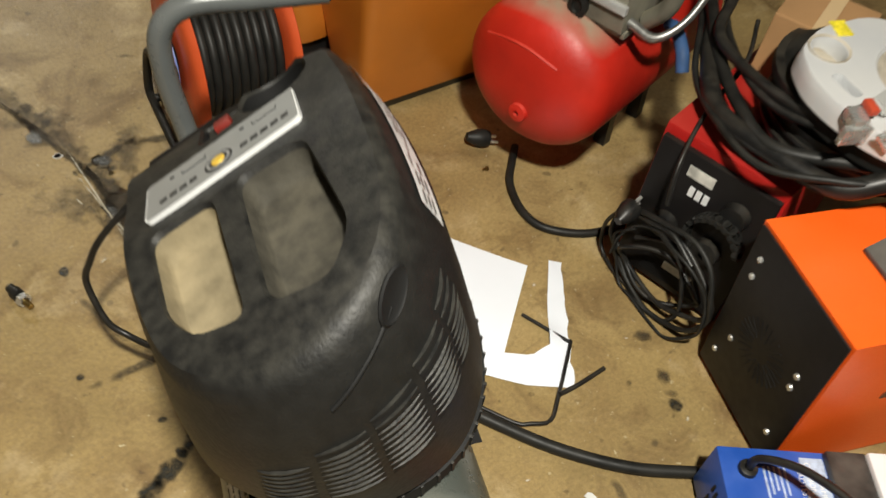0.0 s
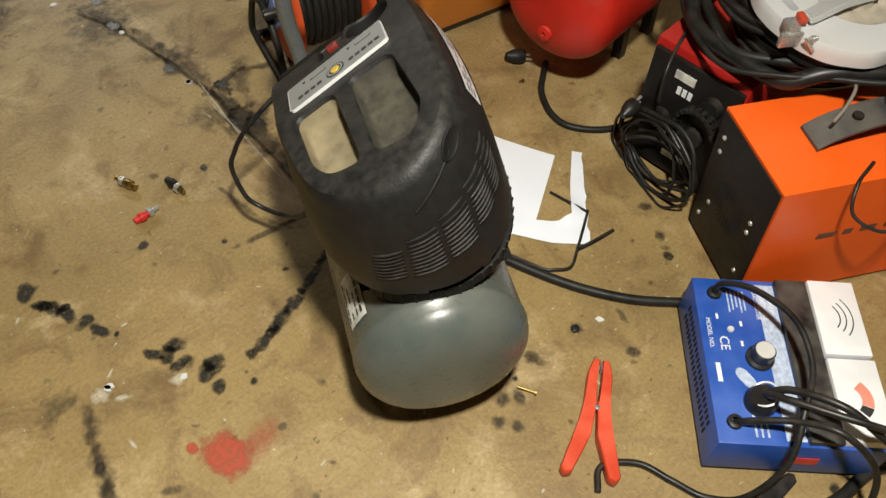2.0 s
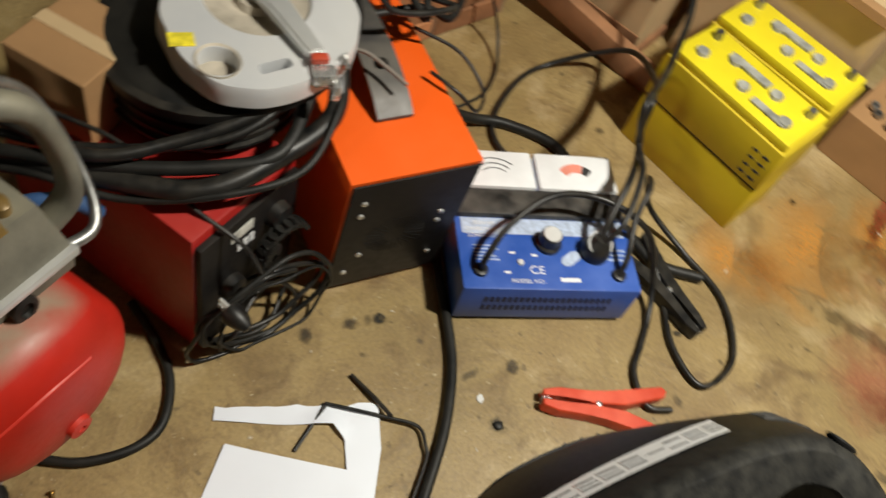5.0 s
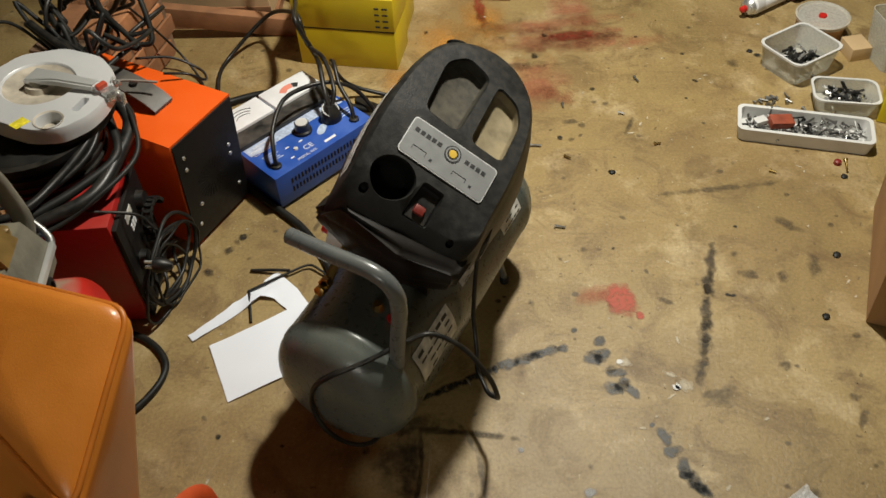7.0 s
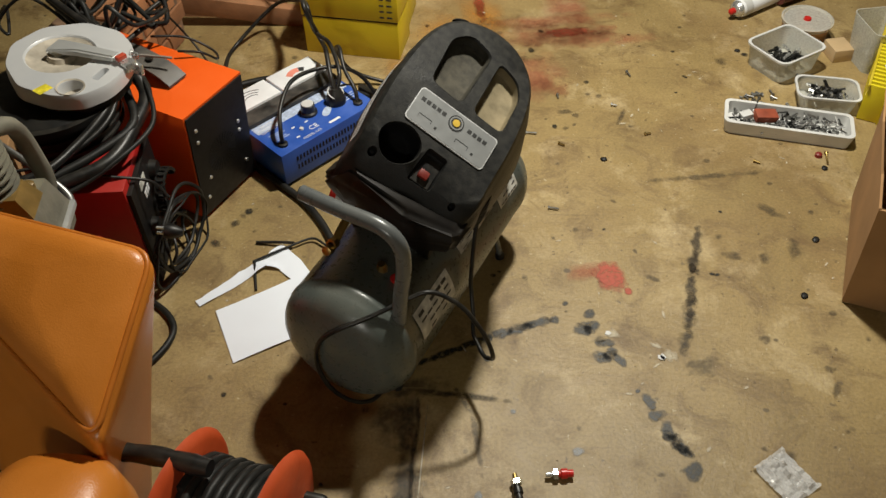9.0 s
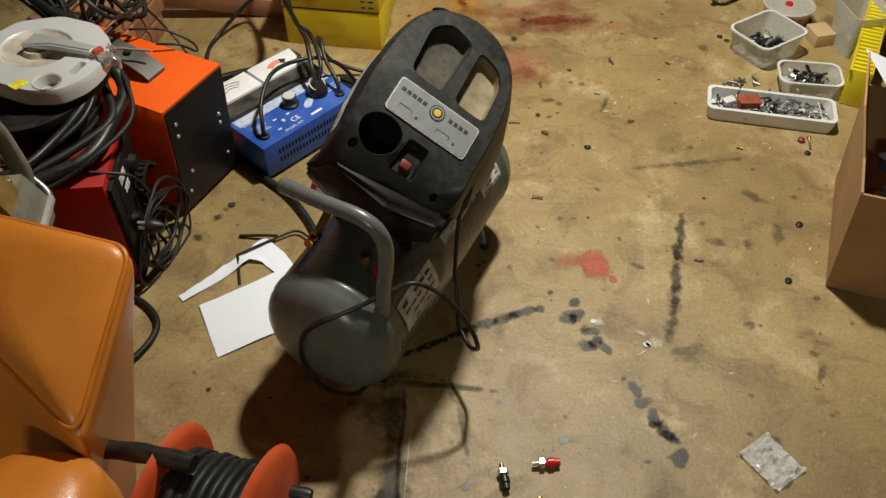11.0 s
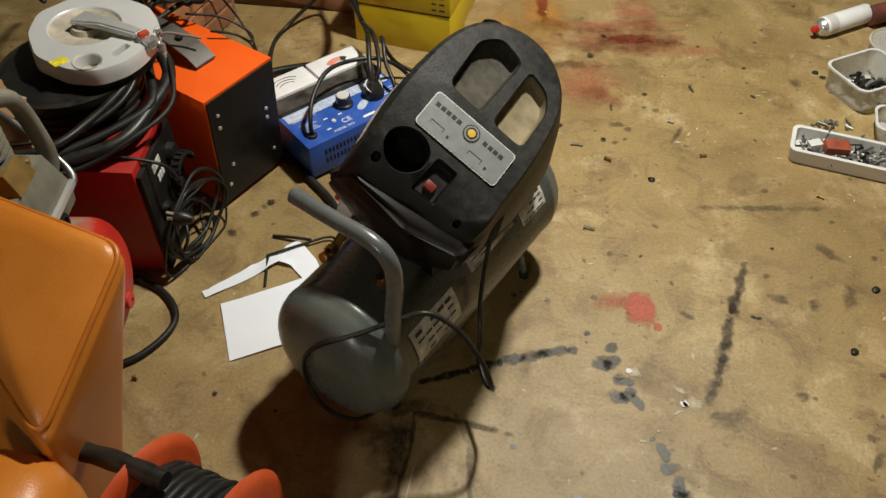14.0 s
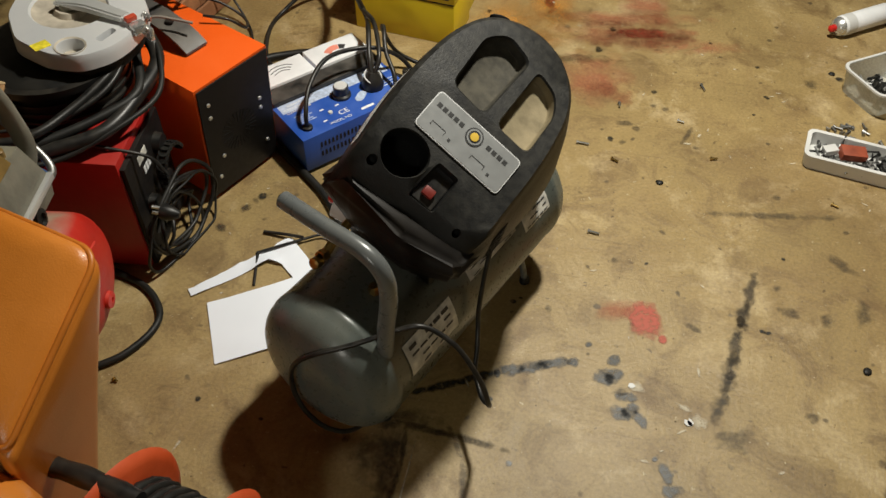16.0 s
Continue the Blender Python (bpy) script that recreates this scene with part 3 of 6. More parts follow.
TOP = [(-0.033, -0.198), (-0.048, -0.13), (-0.057, -0.04), (-0.056, 0.05), (-0.045, 0.13), (-0.02, 0.19), (0.022, 0.225), (0.075, 0.242), (0.13, 0.234), (0.176, 0.2), (0.203, 0.152), (0.215, 0.08),
       (0.219, 0.0), (0.22, -0.08), (0.219, -0.145), (0.204, -0.192), (0.13, -0.206), (0.04, -0.208)]
mid_a, mid_b = 0.083, 0.03


def ring(scale, w, add=0.0):
    return [hp(mid_a + (a - mid_a) * scale, mid_b + (b - mid_b) * scale, w) for a, b in TOP]


RIM_C, RX, RY = Vector((0.0, 0.135, 0.385)), 0.152, 0.212
rim = []
for a, b in TOP:
    t = math.atan2((b - mid_b) / 0.225, (a - mid_a) / 0.133)
    rim.append(RIM_C + Vector((RX * math.copysign(abs(math.cos(t)) ** 0.85, math.cos(t)), RY * math.copysign(abs(math.sin(t)) ** 0.85, math.sin(t)), -0.2 * math.cos(t) * RX)))


def between(r0, r1, f, bulge=0.0, shift=0.0):
    c = sum((p for p in r0), Vector()) / len(r0)
    d = sum((p for p in r1), Vector()) / len(r1)
    m = c.lerp(d, f)
    return [m + (p.lerp(q, f) - m) * (1 + bulge) + Vector((shift, 0, 0)) for p, q in zip(r0, r1)]


shoulder = ring(1.055, -0.022)
rings = [rim, between(rim, shoulder, 0.04, 0.02), between(rim, shoulder, 0.14, 0.08), between(rim, shoulder, 0.4, 0.13, 0.002), between(rim, shoulder, 0.72, 0.12, -0.004), between(rim, shoulder, 0.9, 0.045, 0.0), shoulder, ring(1.035, -0.009), ring(0.985, -0.001)]


def dense(r, k=4):
    out = []
    for i in range(len(r)):
        p = [r[(i + j - 1) % len(r)] for j in range(4)]
        for s in range(k):
            t = s / k
            out.append(0.5 * (2 * p[1] + (p[2] - p[0]) * t + (2 * p[0] - 5 * p[1] + 4 * p[2] - p[3]) * t * t + (3 * p[1] - p[0] - 3 * p[2] + p[3]) * t ** 3))
    return out


rings = [dense([Vector(p) for p in r]) for r in rings]
bm = loft(rings, False, False)


def hole_outline(points, r=0.014, seg=4):
    """Rounds the corners of an outline."""
    out = []
    k = len(points)
    for i in range(k):
        p, q, s = (Vector(points[(i + j - 1) % k]) for j in range(3))
        a, b = q + (p - q).normalized() * r, q + (s - q).normalized() * r
        for j in range(seg + 1):
            t = j / seg
            out.append(((1 - t) ** 2 * a + 2 * t * (1 - t) * q + t * t * b)[:])
    return out


REC1 = hole_outline([(-0.004, 0.155), (0.003, 0.026), (0.084, 0.02), (0.092, 0.182), (0.03, 0.196)], 0.02)
REC2 = hole_outline([(0.11, 0.022), (0.188, 0.02), (0.188, 0.125), (0.165, 0.165), (0.112, 0.18)], 0.018)
GAUGE = [(0.021 + 0.046 * math.cos(2 * math.pi * k / 28), -0.128 + 0.042 * math.sin(2 * math.pi * k / 28)) for k in range(28)]
SWITCH = hole_outline([(0.07, -0.176), (0.125, -0.174), (0.122, -0.1), (0.075, -0.1)], 0.008)
HOLE = [(-0.014 + 0.009 * math.cos(2 * math.pi * k / 14), -0.172 + 0.009 * math.sin(2 * math.pi * k / 14)) for k in range(14)]
HOLE_R = [(0.178 + 0.0075 * math.cos(2 * math.pi * k / 14), -0.172 + 0.0075 * math.sin(2 * math.pi * k / 14)) for k in range(14)]
top_ring = rings[-1]
edges = []
bm.verts.ensure_lookup_table()
n0 = len(bm.verts) - len(top_ring)
tv = [bm.verts[n0 + i] for i in range(len(top_ring))]
for i in range(len(tv)):
    edges.append(bm.edges.get((tv[i], tv[(i + 1) % len(tv)])))
wells = []
for outline, deep in ((REC1, 0.034), (REC2, 0.032), (GAUGE, 0.05), (SWITCH, 0.02), (HOLE, 0.02), (HOLE_R, 0.02)):
    vs = [bm.verts.new(hp(a, b, -0.001)) for a, b in outline]
    for i in range(len(vs)):
        edges.append(bm.edges.new((vs[i], vs[(i + 1) % len(vs)])))
    wells.append((vs, outline, deep))
bmesh.ops.triangle_fill(bm, use_beauty=True, use_dissolve=False, edges=edges)
for vs, outline, deep in wells:
    ca, cb = sum(p[0] for p in outline) / len(outline), sum(p[1] for p in outline) / len(outline)
    lo = [bm.verts.new(hp(ca + (a - ca) * 0.95, cb + (b - cb) * 0.95, -0.006)) for a, b in outline]
    for i in range(len(vs)):
        j = (i + 1) % len(vs)
        bm.faces.new((vs[i], vs[j], lo[j], lo[i]))
# openings between the lower rim and the back of the hood, with posts left standing
wide = len(rings[0])
bm.verts.ensure_lookup_table()
row_of = {bm.verts[i]: divmod(i, wide) for i in range(3 * wide)}
gone = []
for f in bm.faces:
    if all(v in row_of for v in f.verts):
        cols = sorted(row_of[v][1] for v in f.verts)
        if cols[-1] - cols[0] < 3 and 0.2 < cols[0] / wide < 0.56 and cols[0] % 6 != 0:
            gone.append(f)
bmesh.ops.delete(bm, geom=gone, context="FACES")
hood = part("hood", bm, HOOD, comp, "dusty black plastic motor hood", 35)


def well(name, outline, deep, floor_mat, label=""):
    ca, cb = sum(p[0] for p in outline) / len(outline), sum(p[1] for p in outline) / len(outline)
    rs = [[hp(ca + (a - ca) * s, cb + (b - cb) * s, -w) for a, b in outline] for s, w in ((0.95, 0.006), (0.92, deep * 0.6), (0.9, deep * 0.93), (0.84, deep))]
    return part(name, loft(rs, False, True), floor_mat, hood, label, 50)


well("storage_tray", REC1, 0.034, mat("tray_plastic", (0.05, 0.046, 0.036), 0.75, 0, 0.3, 40, 0.3, (0.12, 0.105, 0.07), 0.3, 140, dust_from=0.55, gloss=0.2), "moulded storage tray, lightly dusty")
well("storage_tray", REC2, 0.032, TRAY_DUST, "moulded storage tray, thick with pale dust")
well("gauge_hole", GAUGE, 0.06, HOOD_DARK, "empty round gauge opening")
well("switch_recess", SWITCH, 0.018, HOOD_DARK, "recess of the power switch")
well("screw_hole", HOLE, 0.02, HOOD_DARK)
well("screw_hole", HOLE_R, 0.02, HOOD_DARK)
badge_m = frame_of(hp(0.0925, -0.0385, 0.0008), E1, E2)
for s, z, m_, nm in ((0.0, 0.0012, PLATE_EDGE, "badge"), (0.0018, 0.0018, PLATE, "badge_face")):
    b = prism(rounded(0.19 - 2 * s, 0.078 - 2 * s, 0.008), -0.004, z)
    b.transform(badge_m)
    ob = part(nm, b, m_, hood if nm == "badge" else badge, "silver badge plate with a pale rim" if nm == "badge" else "", 40)
    if nm == "badge":
        badge = ob
for x in [-0.079 + 0.0125 * k for k in range(5)] + [0.034 + 0.0125 * k for k in range(4)]:
    bars("badge_print", [(x, 0.016, 0.009, 0.0085)], badge_m @ pose(0, 0, 0.0019), INK, badge, 0.0003)
b = lathe([(0.0, 0.0), (0.0172, 0.0), (0.0172, 0.0008), (0.0, 0.0008)], 24, badge_m @ pose(0.002, 0.014, 0.0019))
part("badge_emblem", b, INK, badge)
b = lathe([(0.0115, 0.0), (0.0145, 0.0), (0.0145, 0.0004), (0.0115, 0.0004)], 24, badge_m @ pose(0.002, 0.014, 0.0028))
part("badge_emblem", b, PLATE, badge)
b = lathe([(0.0, 0.0), (0.0082, 0.0), (0.0078, 0.0012), (0.0, 0.0014)], 20, badge_m @ pose(0.002, 0.014, 0.0028))
part("badge_emblem", b, GOLD, badge)
for cx in (-0.045, 0.045):
    for q in [(cx - 0.012, -0.014, 0.03, 0.0008), (cx - 0.027, -0.018, 0.0008, 0.008), (cx + 0.003, -0.018, 0.0008, 0.008), (cx + 0.016, -0.022, 0.005, 0.005)]:
        bars("badge_print", [q], badge_m @ pose(0, 0, 0.0019), INK, badge)
# switch, front skirt, vents
sw = frame_of(hp(0.096, -0.15, -0.02), E1, E2)
# switch red taken down to carry the shade of its recess
part("power_switch", sub(sw, -0.011, 0.011, -0.009, 0.009, 0, 0.012, 0.004), mat("shaded_switch_red", (0.2, 0.016, 0.01), 0.5, 0, 0.3, 60, 0.5, (0.1, 0.06, 0.045)), hood, "red rocker power switch", 40)
b = sub(sw, -0.02, 0.024, -0.022, 0.04, -0.004, 0.002, 0.002)
part("switch_plate", b, BLACK, hood)


def on_side(u, v, out=0.0):
    """A place on the hood's skirt: u round the outline, v from rim (0) to shoulder (1)."""
    k = len(rings[0])
    i = int(u * k) % k
    j = (i + 1) % k
    f = u * k - int(u * k)
    stack = rings[:7]
    levels = [0, 0.04, 0.14, 0.4, 0.72, 0.9, 1.0]
    for q in range(6):
        if v <= levels[q + 1] or q == 5:
            g = (v - levels[q]) / (levels[q + 1] - levels[q])
            lo_, hi_ = stack[q][i].lerp(stack[q][j], f), stack[q + 1][i].lerp(stack[q + 1][j], f)
            p = lo_.lerp(hi_, g)
            t1 = (stack[q][j] - stack[q][i]).normalized()
            n_ = (hi_ - lo_).normalized().cross(t1).normalized()
            c_ = RIM_C.lerp(hp(mid_a, mid_b), v)
            if n_.dot(p - c_) < 0:
                n_ = -n_
            return p + n_ * out, t1, n_
    return None


def slot(u, v, length, height, tilt=0.0):
    """The shade of a thin vent slot: a dark strip proud of the skirt by a hair."""
    bm = bmesh.new()
    n_ = 5
    prev = None
    for s in range(n_):
        uu = u + length * (s / (n_ - 1) - 0.5)
        a = on_side(uu % 1.0, v - height / 2 + tilt * (s / (n_ - 1) - 0.5), 0.0012)[0]
        c = on_side(uu % 1.0, v + height / 2 + tilt * (s / (n_ - 1) - 0.5), 0.0012)[0]
        cur = (bm.verts.new(a), bm.verts.new(c))
        if prev:
            bm.faces.new((prev[0], cur[0], cur[1], prev[1]))
        prev = cur
    return part("vent_slot_shade", bm, HOOD_DARK, hood)


def rib(u, v, length, height):
    """A moulded louvre standing out of the skirt."""
    rr = []
    for s in range(7):
        uu = (u + length * (s / 6 - 0.5)) % 1.0
        o = 0.0035 * math.sin(math.pi * min(1, max(0, 0.08 + s / 6 * 0.84)))
        rr.append([on_side(uu, v - height / 2, -0.001)[0], on_side(uu, v - height / 4, o)[0], on_side(uu, v + height / 4, o)[0], on_side(uu, v + height / 2, -0.001)[0]])
    return part("louvre", loft(rr, True, True), HOOD, hood, "", 50)


for u, w, v0, rows_ in ((0.268, 0.034, 0.50, 9), (0.310, 0.040, 0.48, 9), (0.357, 0.040, 0.42, 10), (0.402, 0.038, 0.40, 10), (0.447, 0.040, 0.42, 8)):
    for k in range(rows_):
        rib(u, v0 + 0.012 + 0.036 * k, w, 0.017)
        slot(u, v0 - 0.006 + 0.036 * k, w, 0.016)
for k in range(9):
    slot(0.725, 0.36 + 0.05 * k, 0.035, 0.02, 0.06)
    rib(0.725, 0.383 + 0.05 * k, 0.035, 0.018)
# shade of the moulded crease from the rear pocket across the back, as a dark rod
groove_shade = [on_side(0.315 + 0.01 * k, 0.97 - 0.012 * k, 0.0005)[0] for k in range(9)]
part("groove_shade", tube(groove_shade, 0.0022, 6, 3), HOOD_DARK, hood, "", 60)
# ear at the hood's front corner, and rim band with lugs
part("hood_rim", loft([[p + (p - RIM_C).normalized() * 0.006 + Vector((0, 0, dz)) for p in rings[0]] for dz in (-0.012, 0.012)] + [[p - (p - RIM_C).normalized() * 0.004 + Vector((0, 0, dz)) for p in rings[0]] for dz in (0.014, -0.012)] + [[p + (p - RIM_C).normalized() * 0.006 + Vector((0, 0, -0.012)) for p in rings[0]]], False, False), HOOD_DARK, hood, "ribbed black lower rim", 50)
for k in range(22):
    p, t1, n_ = on_side(0.16 + 0.016 * k, 0.0, 0.003)
    part("lug", sub(frame_of(p, t1, (0, 0, 1)), -0.002, 0.002, -0.010, 0.013, -0.005, 0.0025, 0.0008), HOOD, hood)
bm = loft([[(-0.095, -0.07, 0.415), (-0.02, -0.10, 0.40), (0.08, -0.112, 0.395), (0.165, -0.088, 0.40), (0.17, 0.02, 0.40), (-0.1, 0.0, 0.42)],
           [(-0.116, -0.1, 0.485), (-0.03, -0.128, 0.47), (0.09, -0.138, 0.45), (0.185, -0.105, 0.44), (0.19, 0.0, 0.44), (-0.108, -0.04, 0.49)],
           [(-0.128, -0.108, 0.518), (-0.035, -0.136, 0.54), (0.09, -0.144, 0.50), (0.194, -0.106, 0.465), (0.195, 0.0, 0.46), (-0.122, -0.06, 0.523)],
           [(-0.045, -0.118, 0.585), (-0.02, -0.128, 0.59), (0.09, -0.13, 0.525), (0.185, -0.098, 0.48), (0.185, 0.0, 0.48), (-0.045, 0.0, 0.58)]])
bmesh.ops.bevel(bm, geom=bm.edges[:], offset=0.011, segments=3, affect="EDGES")
part("front_skirt", bm, BLACK_METAL, hood, "dusty black lower front of the hood", 50)
bm = loft([[(-0.13, 0.0, 0.37), (0.13, 0.0, 0.36), (0.13, 0.3, 0.36), (-0.13, 0.3, 0.37)], [(-0.12, 0.0, 0.33), (0.12, 0.0, 0.33), (0.12, 0.28, 0.33), (-0.12, 0.28, 0.33)]])
part("motor_base", bm, HOOD_DARK, comp, "dark motor mount under the hood")
bm = loft([[(-0.1, -0.09, 0.46), (0.13, -0.11, 0.43), (0.13, 0.02, 0.43), (-0.1, 0.02, 0.46)], [(-0.09, -0.06, 0.335), (0.1, -0.07, 0.33), (0.1, 0.02, 0.33), (-0.09, 0.02, 0.335)]])
part("motor_front", bm, BLACK_DUSTY, comp, "dusty black pressure switch housing")
# side data sticker on the hood
bm = bmesh.new()
us = [0.985 - 0.0 + k * 0.012 for k in range(12)]
prev = None
side_u = [i / len(rings[0]) for i in range(len(rings[0]))]
for k in range(12):
    u = 0.05 + 0.0145 * k
    a, c = on_side(u, 0.945 - 0.006 * k, 0.002)[0], on_side(u, 0.82 - 0.006 * k, 0.002)[0]
    cur = (bm.verts.new(a), bm.verts.new(c))
    if prev:
        bm.faces.new((prev[0], prev[1], cur[1], cur[0]))
    prev = cur
stk = part("data_sticker", bm, PLATE_EDGE, hood, "silver sticker with rows of print")
bm = bmesh.new()
for k in range(11):
    for va, vb in ((0.918, 0.907), (0.892, 0.884), (0.868, 0.857)):
        if (k * 7 + int(va * 100)) % 5 == 0:
            continue
        u = 0.052 + 0.0145 * k
        q = [on_side(uu, vv - 0.006 * k, 0.0034)[0] for uu, vv in ((u, va), (u + 0.011, va), (u + 0.011, vb), (u, vb))]
        bm.faces.new([bm.verts.new(p) for p in q])
part("sticker_print", bm, mat("grey_print", (0.12, 0.12, 0.12), 0.5, 0, 0.3, 60), stk)
# regulator, cap, brass coupling on the hood's front corner
bm = lathe([(0, 0), (0.015, 0), (0.018, 0.01), (0.018, 0.024), (0.014, 0.028), (0, 0.028)], 20, pose(-0.112, -0.055, 0.432, 0, -70, 20))
part("regulator_knob", bm, RED_PLASTIC, comp, "red regulator cap", 40)
bm = lathe([(0, 0), (0.026, 0), (0.028, 0.02), (0.024, 0.045), (0, 0.045)], 20, pose(-0.072, -0.068, 0.43, 0, -75, 20))
part("regulator_body", bm, PALE_PLASTIC, comp, "pale regulator body", 40)
bm = tube([(-0.06, -0.09, 0.44), (-0.065, -0.13, 0.425), (-0.066, -0.17, 0.405)], 0.009, 10, 3)
lathe([(0.008, 0), (0.013, 0), (0.013, 0.016), (0.008, 0.016)], 6, pose(-0.066, -0.168, 0.405, 70, 0, 0), bm)
lathe([(0.0, 0), (0.01, 0), (0.011, 0.006), (0.011, 0.02), (0.007, 0.022), (0, 0.022)], 14, pose(-0.067, -0.182, 0.4, 70, 0, 0), bm)
part("brass_coupling", bm, BRASS, comp, "worn brass hose coupling", 40)
bm = lathe([(0, 0), (0.011, 0), (0.012, 0.014), (0, 0.016)], 12, pose(0.075, -0.165, 0.345))
part("valve_cap", bm, RED_PLASTIC, comp, "", 40)
bm = lathe([(0, 0), (0.014, 0), (0.014, 0.012), (0.009, 0.03), (0, 0.03)], 8, pose(0.04, -0.16, 0.35))
part("safety_valve", bm, BRASS, comp, "", 40)
# power cord round the tank's end
cord = tube([(0.16, 0.07, 0.43), (0.165, 0.03, 0.33), (0.172, 0.0, 0.24), (0.179, -0.011, 0.201), (0.196, -0.037, 0.165), (0.211, -0.067, 0.137), (0.231, -0.086, 0.129), (0.258, -0.11, 0.13), (0.283, -0.126, 0.152), (0.299, -0.156, 0.209), (0.286, -0.157, 0.255),
             (0.265, -0.159, 0.295), (0.229, -0.161, 0.339), (0.187, -0.174, 0.371), (0.16, -0.192, 0.383), (0.13, -0.215, 0.37), (0.075, -0.275, 0.35), (0.02, -0.318, 0.325), (-0.02, -0.333, 0.275), (-0.032, -0.336, 0.2), (-0.012, -0.335, 0.13), (0.03, -0.322, 0.085), (0.06, -0.28, 0.05), (0.07, -0.2, 0.04)], 0.0052, 8, 7)
part("power_cord", cord, BLACK, comp, "thin black power cord looped over the tank", 60)
# near-black oval laid on for the shade inside the rear pocket
pk, pt, pn = on_side(0.308, 0.985, 0.001)
bm = lathe([(0.0, 0.001), (0.0135, 0.001), (0.0155, 0.0022), (0.017, 0.0), (0.0155, -0.003)], 20, frame_of(pk, pt, pn.cross(pt)) @ pose(0, 0, 0, 0, 0, 20) @ Matrix.Diagonal((1.6, 0.8, 1, 1)))
part("screw_pocket_shade", bm, HOOD_DARK, hood, "", 40)


# ---- load tester ----
def prism_of(outline, m, z0, z1, bevel=0.0):
    b = prism(outline, z0, z1, bevel)
    b.transform(m)
    return b


tester = thing("battery_load_tester", Matrix.Translation((-0.456, 1.98, 0)) @ pose(0, 0, 0, 0, 0, 47.1), "blue metal battery load tester with two white meters", "tester")
part("case", box(0, 0.36, 0, 0.32, 0.012, 0.12, 0.004), BLUE, tester, "scuffed blue sheet-metal case", 40)
for x, y in ((0.03, 0.03), (0.33, 0.03), (0.03, 0.29), (0.33, 0.29)):
    part("rubber_foot", lathe([(0, 0), (0.012, 0), (0.011, 0.013), (0, 0.013)], 14, pose(x, y, 0)), BLACK, tester)
# vent slots as proud near-black bars, their inner shade put into the colour
for k in range(22):
    for z in (0.045, 0.075):
        part("vent_slot_shade", box(0.05 + k * 0.012, 0.055 + k * 0.012, -0.0015, 0.002, z, z + 0.016), HOOD_DARK, tester)
part("print_panel", box(0.012, 0.35, 0.125, 0.162, 0.12, 0.1212), PALE_PRINT, tester, "faded pale printed strip")
part("black_band", box(0.004, 0.356, 0.163, 0.226, 0.119, 0.135, 0.004), mat("smudged_black", (0.03, 0.028, 0.026), 0.45, 0, 0.6, 25, 0.3, (0.2, 0.18, 0.15)), tester, "smudged black meter surround", 40)
for x0, x1, col in ((0.006, 0.176, INK), (0.184, 0.354, RED_PLASTIC)):
    me_ = part("meter", box(x0, x1, 0.226, 0.318, 0.119, 0.142, 0.004), WHITE_PAINT, tester, "white analogue meter face", 40)
    mx = (x0 + x1) / 2
    if col is INK:
        for rad in (0.035, 0.047, 0.06):
            arc = [(mx + rad * math.sin(t), 0.238 + rad * math.cos(t), 0.1425) for t in np.linspace(-0.75, 0.75, 12)]
            part("meter_scale", tube(arc, 0.0013, 4, 1), INK, me_)
    else:
        outer = [(mx + 0.05 * math.sin(t), 0.238 + 0.055 * math.cos(t)) for t in np.linspace(-0.8, 0.35, 10)]
        inner = [(mx + 0.03 * math.sin(t), 0.238 + 0.033 * math.cos(t)) for t in np.linspace(0.35, -0.8, 10)]
        part("meter_scale", prism(outer + inner, 0.142, 0.1427), mat("faded_red", (0.72, 0.25, 0.18), 0.5, 0, 0.2), me_)
        outer = [(mx + 0.05 * math.sin(t), 0.238 + 0.055 * math.cos(t)) for t in np.linspace(0.38, 0.8, 6)]
        inner = [(mx + 0.03 * math.sin(t), 0.238 + 0.033 * math.cos(t)) for t in np.linspace(0.8, 0.38, 6)]
        part("meter_scale", prism(outer + inner, 0.142, 0.1427), INK, me_)
KNOB = mat("knob_black", (0.02, 0.02, 0.02), 0.35)
KNOB_CAP = mat("bright_steel", (0.85, 0.85, 0.83), 0.45, 0.4, 0.05)
knob = part("control_knob", lathe([(0, 0), (0.027, 0), (0.027, 0.008), (0.022, 0.012), (0.021, 0.033), (0.0185, 0.035)], 28, pose(0.183, 0.105, 0.12)), KNOB, tester, "black control knob with a steel cap", 40)
part("knob_cap", lathe([(0.0185, 0), (0.0175, 0.0015), (0, 0.0015)], 28, pose(0.183, 0.105, 0.155)), KNOB_CAP, knob, "brushed steel cap", 40)
b = prism([(0.022 * math.cos(t) + 0.01 * (1 if math.cos(t) > 0 else -1), 0.016 * math.sin(t)) for t in np.linspace(0, 2 * math.pi, 20, endpoint=False)], 0, 0.0008)
b.transform(pose(0.226, 0.072, 0.12, 0, 0, 35) @ Matrix.Diagonal((0.75, 0.75, 1, 1)))
part("dial_mark", b, PALE_PRINT, tester)
for x, y in ((0.037, 0.04), (0.318, 0.035)):
    part("cable_grommet", lathe([(0.007, 0), (0.015, 0), (0.014, 0.007), (0.009, 0.009), (0.007, 0.009)], 18, pose(x, y, 0.12)), BLACK, tester, "", 40)
part("pilot_lamp", lathe([(0, 0), (0.007, 0), (0.006, 0.004), (0, 0.005)], 14, pose(0.12, 0.06, 0.12)), PALE_PLASTIC, tester, "", 40)
letters("lettering", "CE", 0.026, pose(0.152, 0.043, 0.1204), WHITE_PAINT, tester)
letters("lettering", "MODEL NO.", 0.0125, pose(0.13, 0.018, 0.1204), WHITE_PAINT, tester)
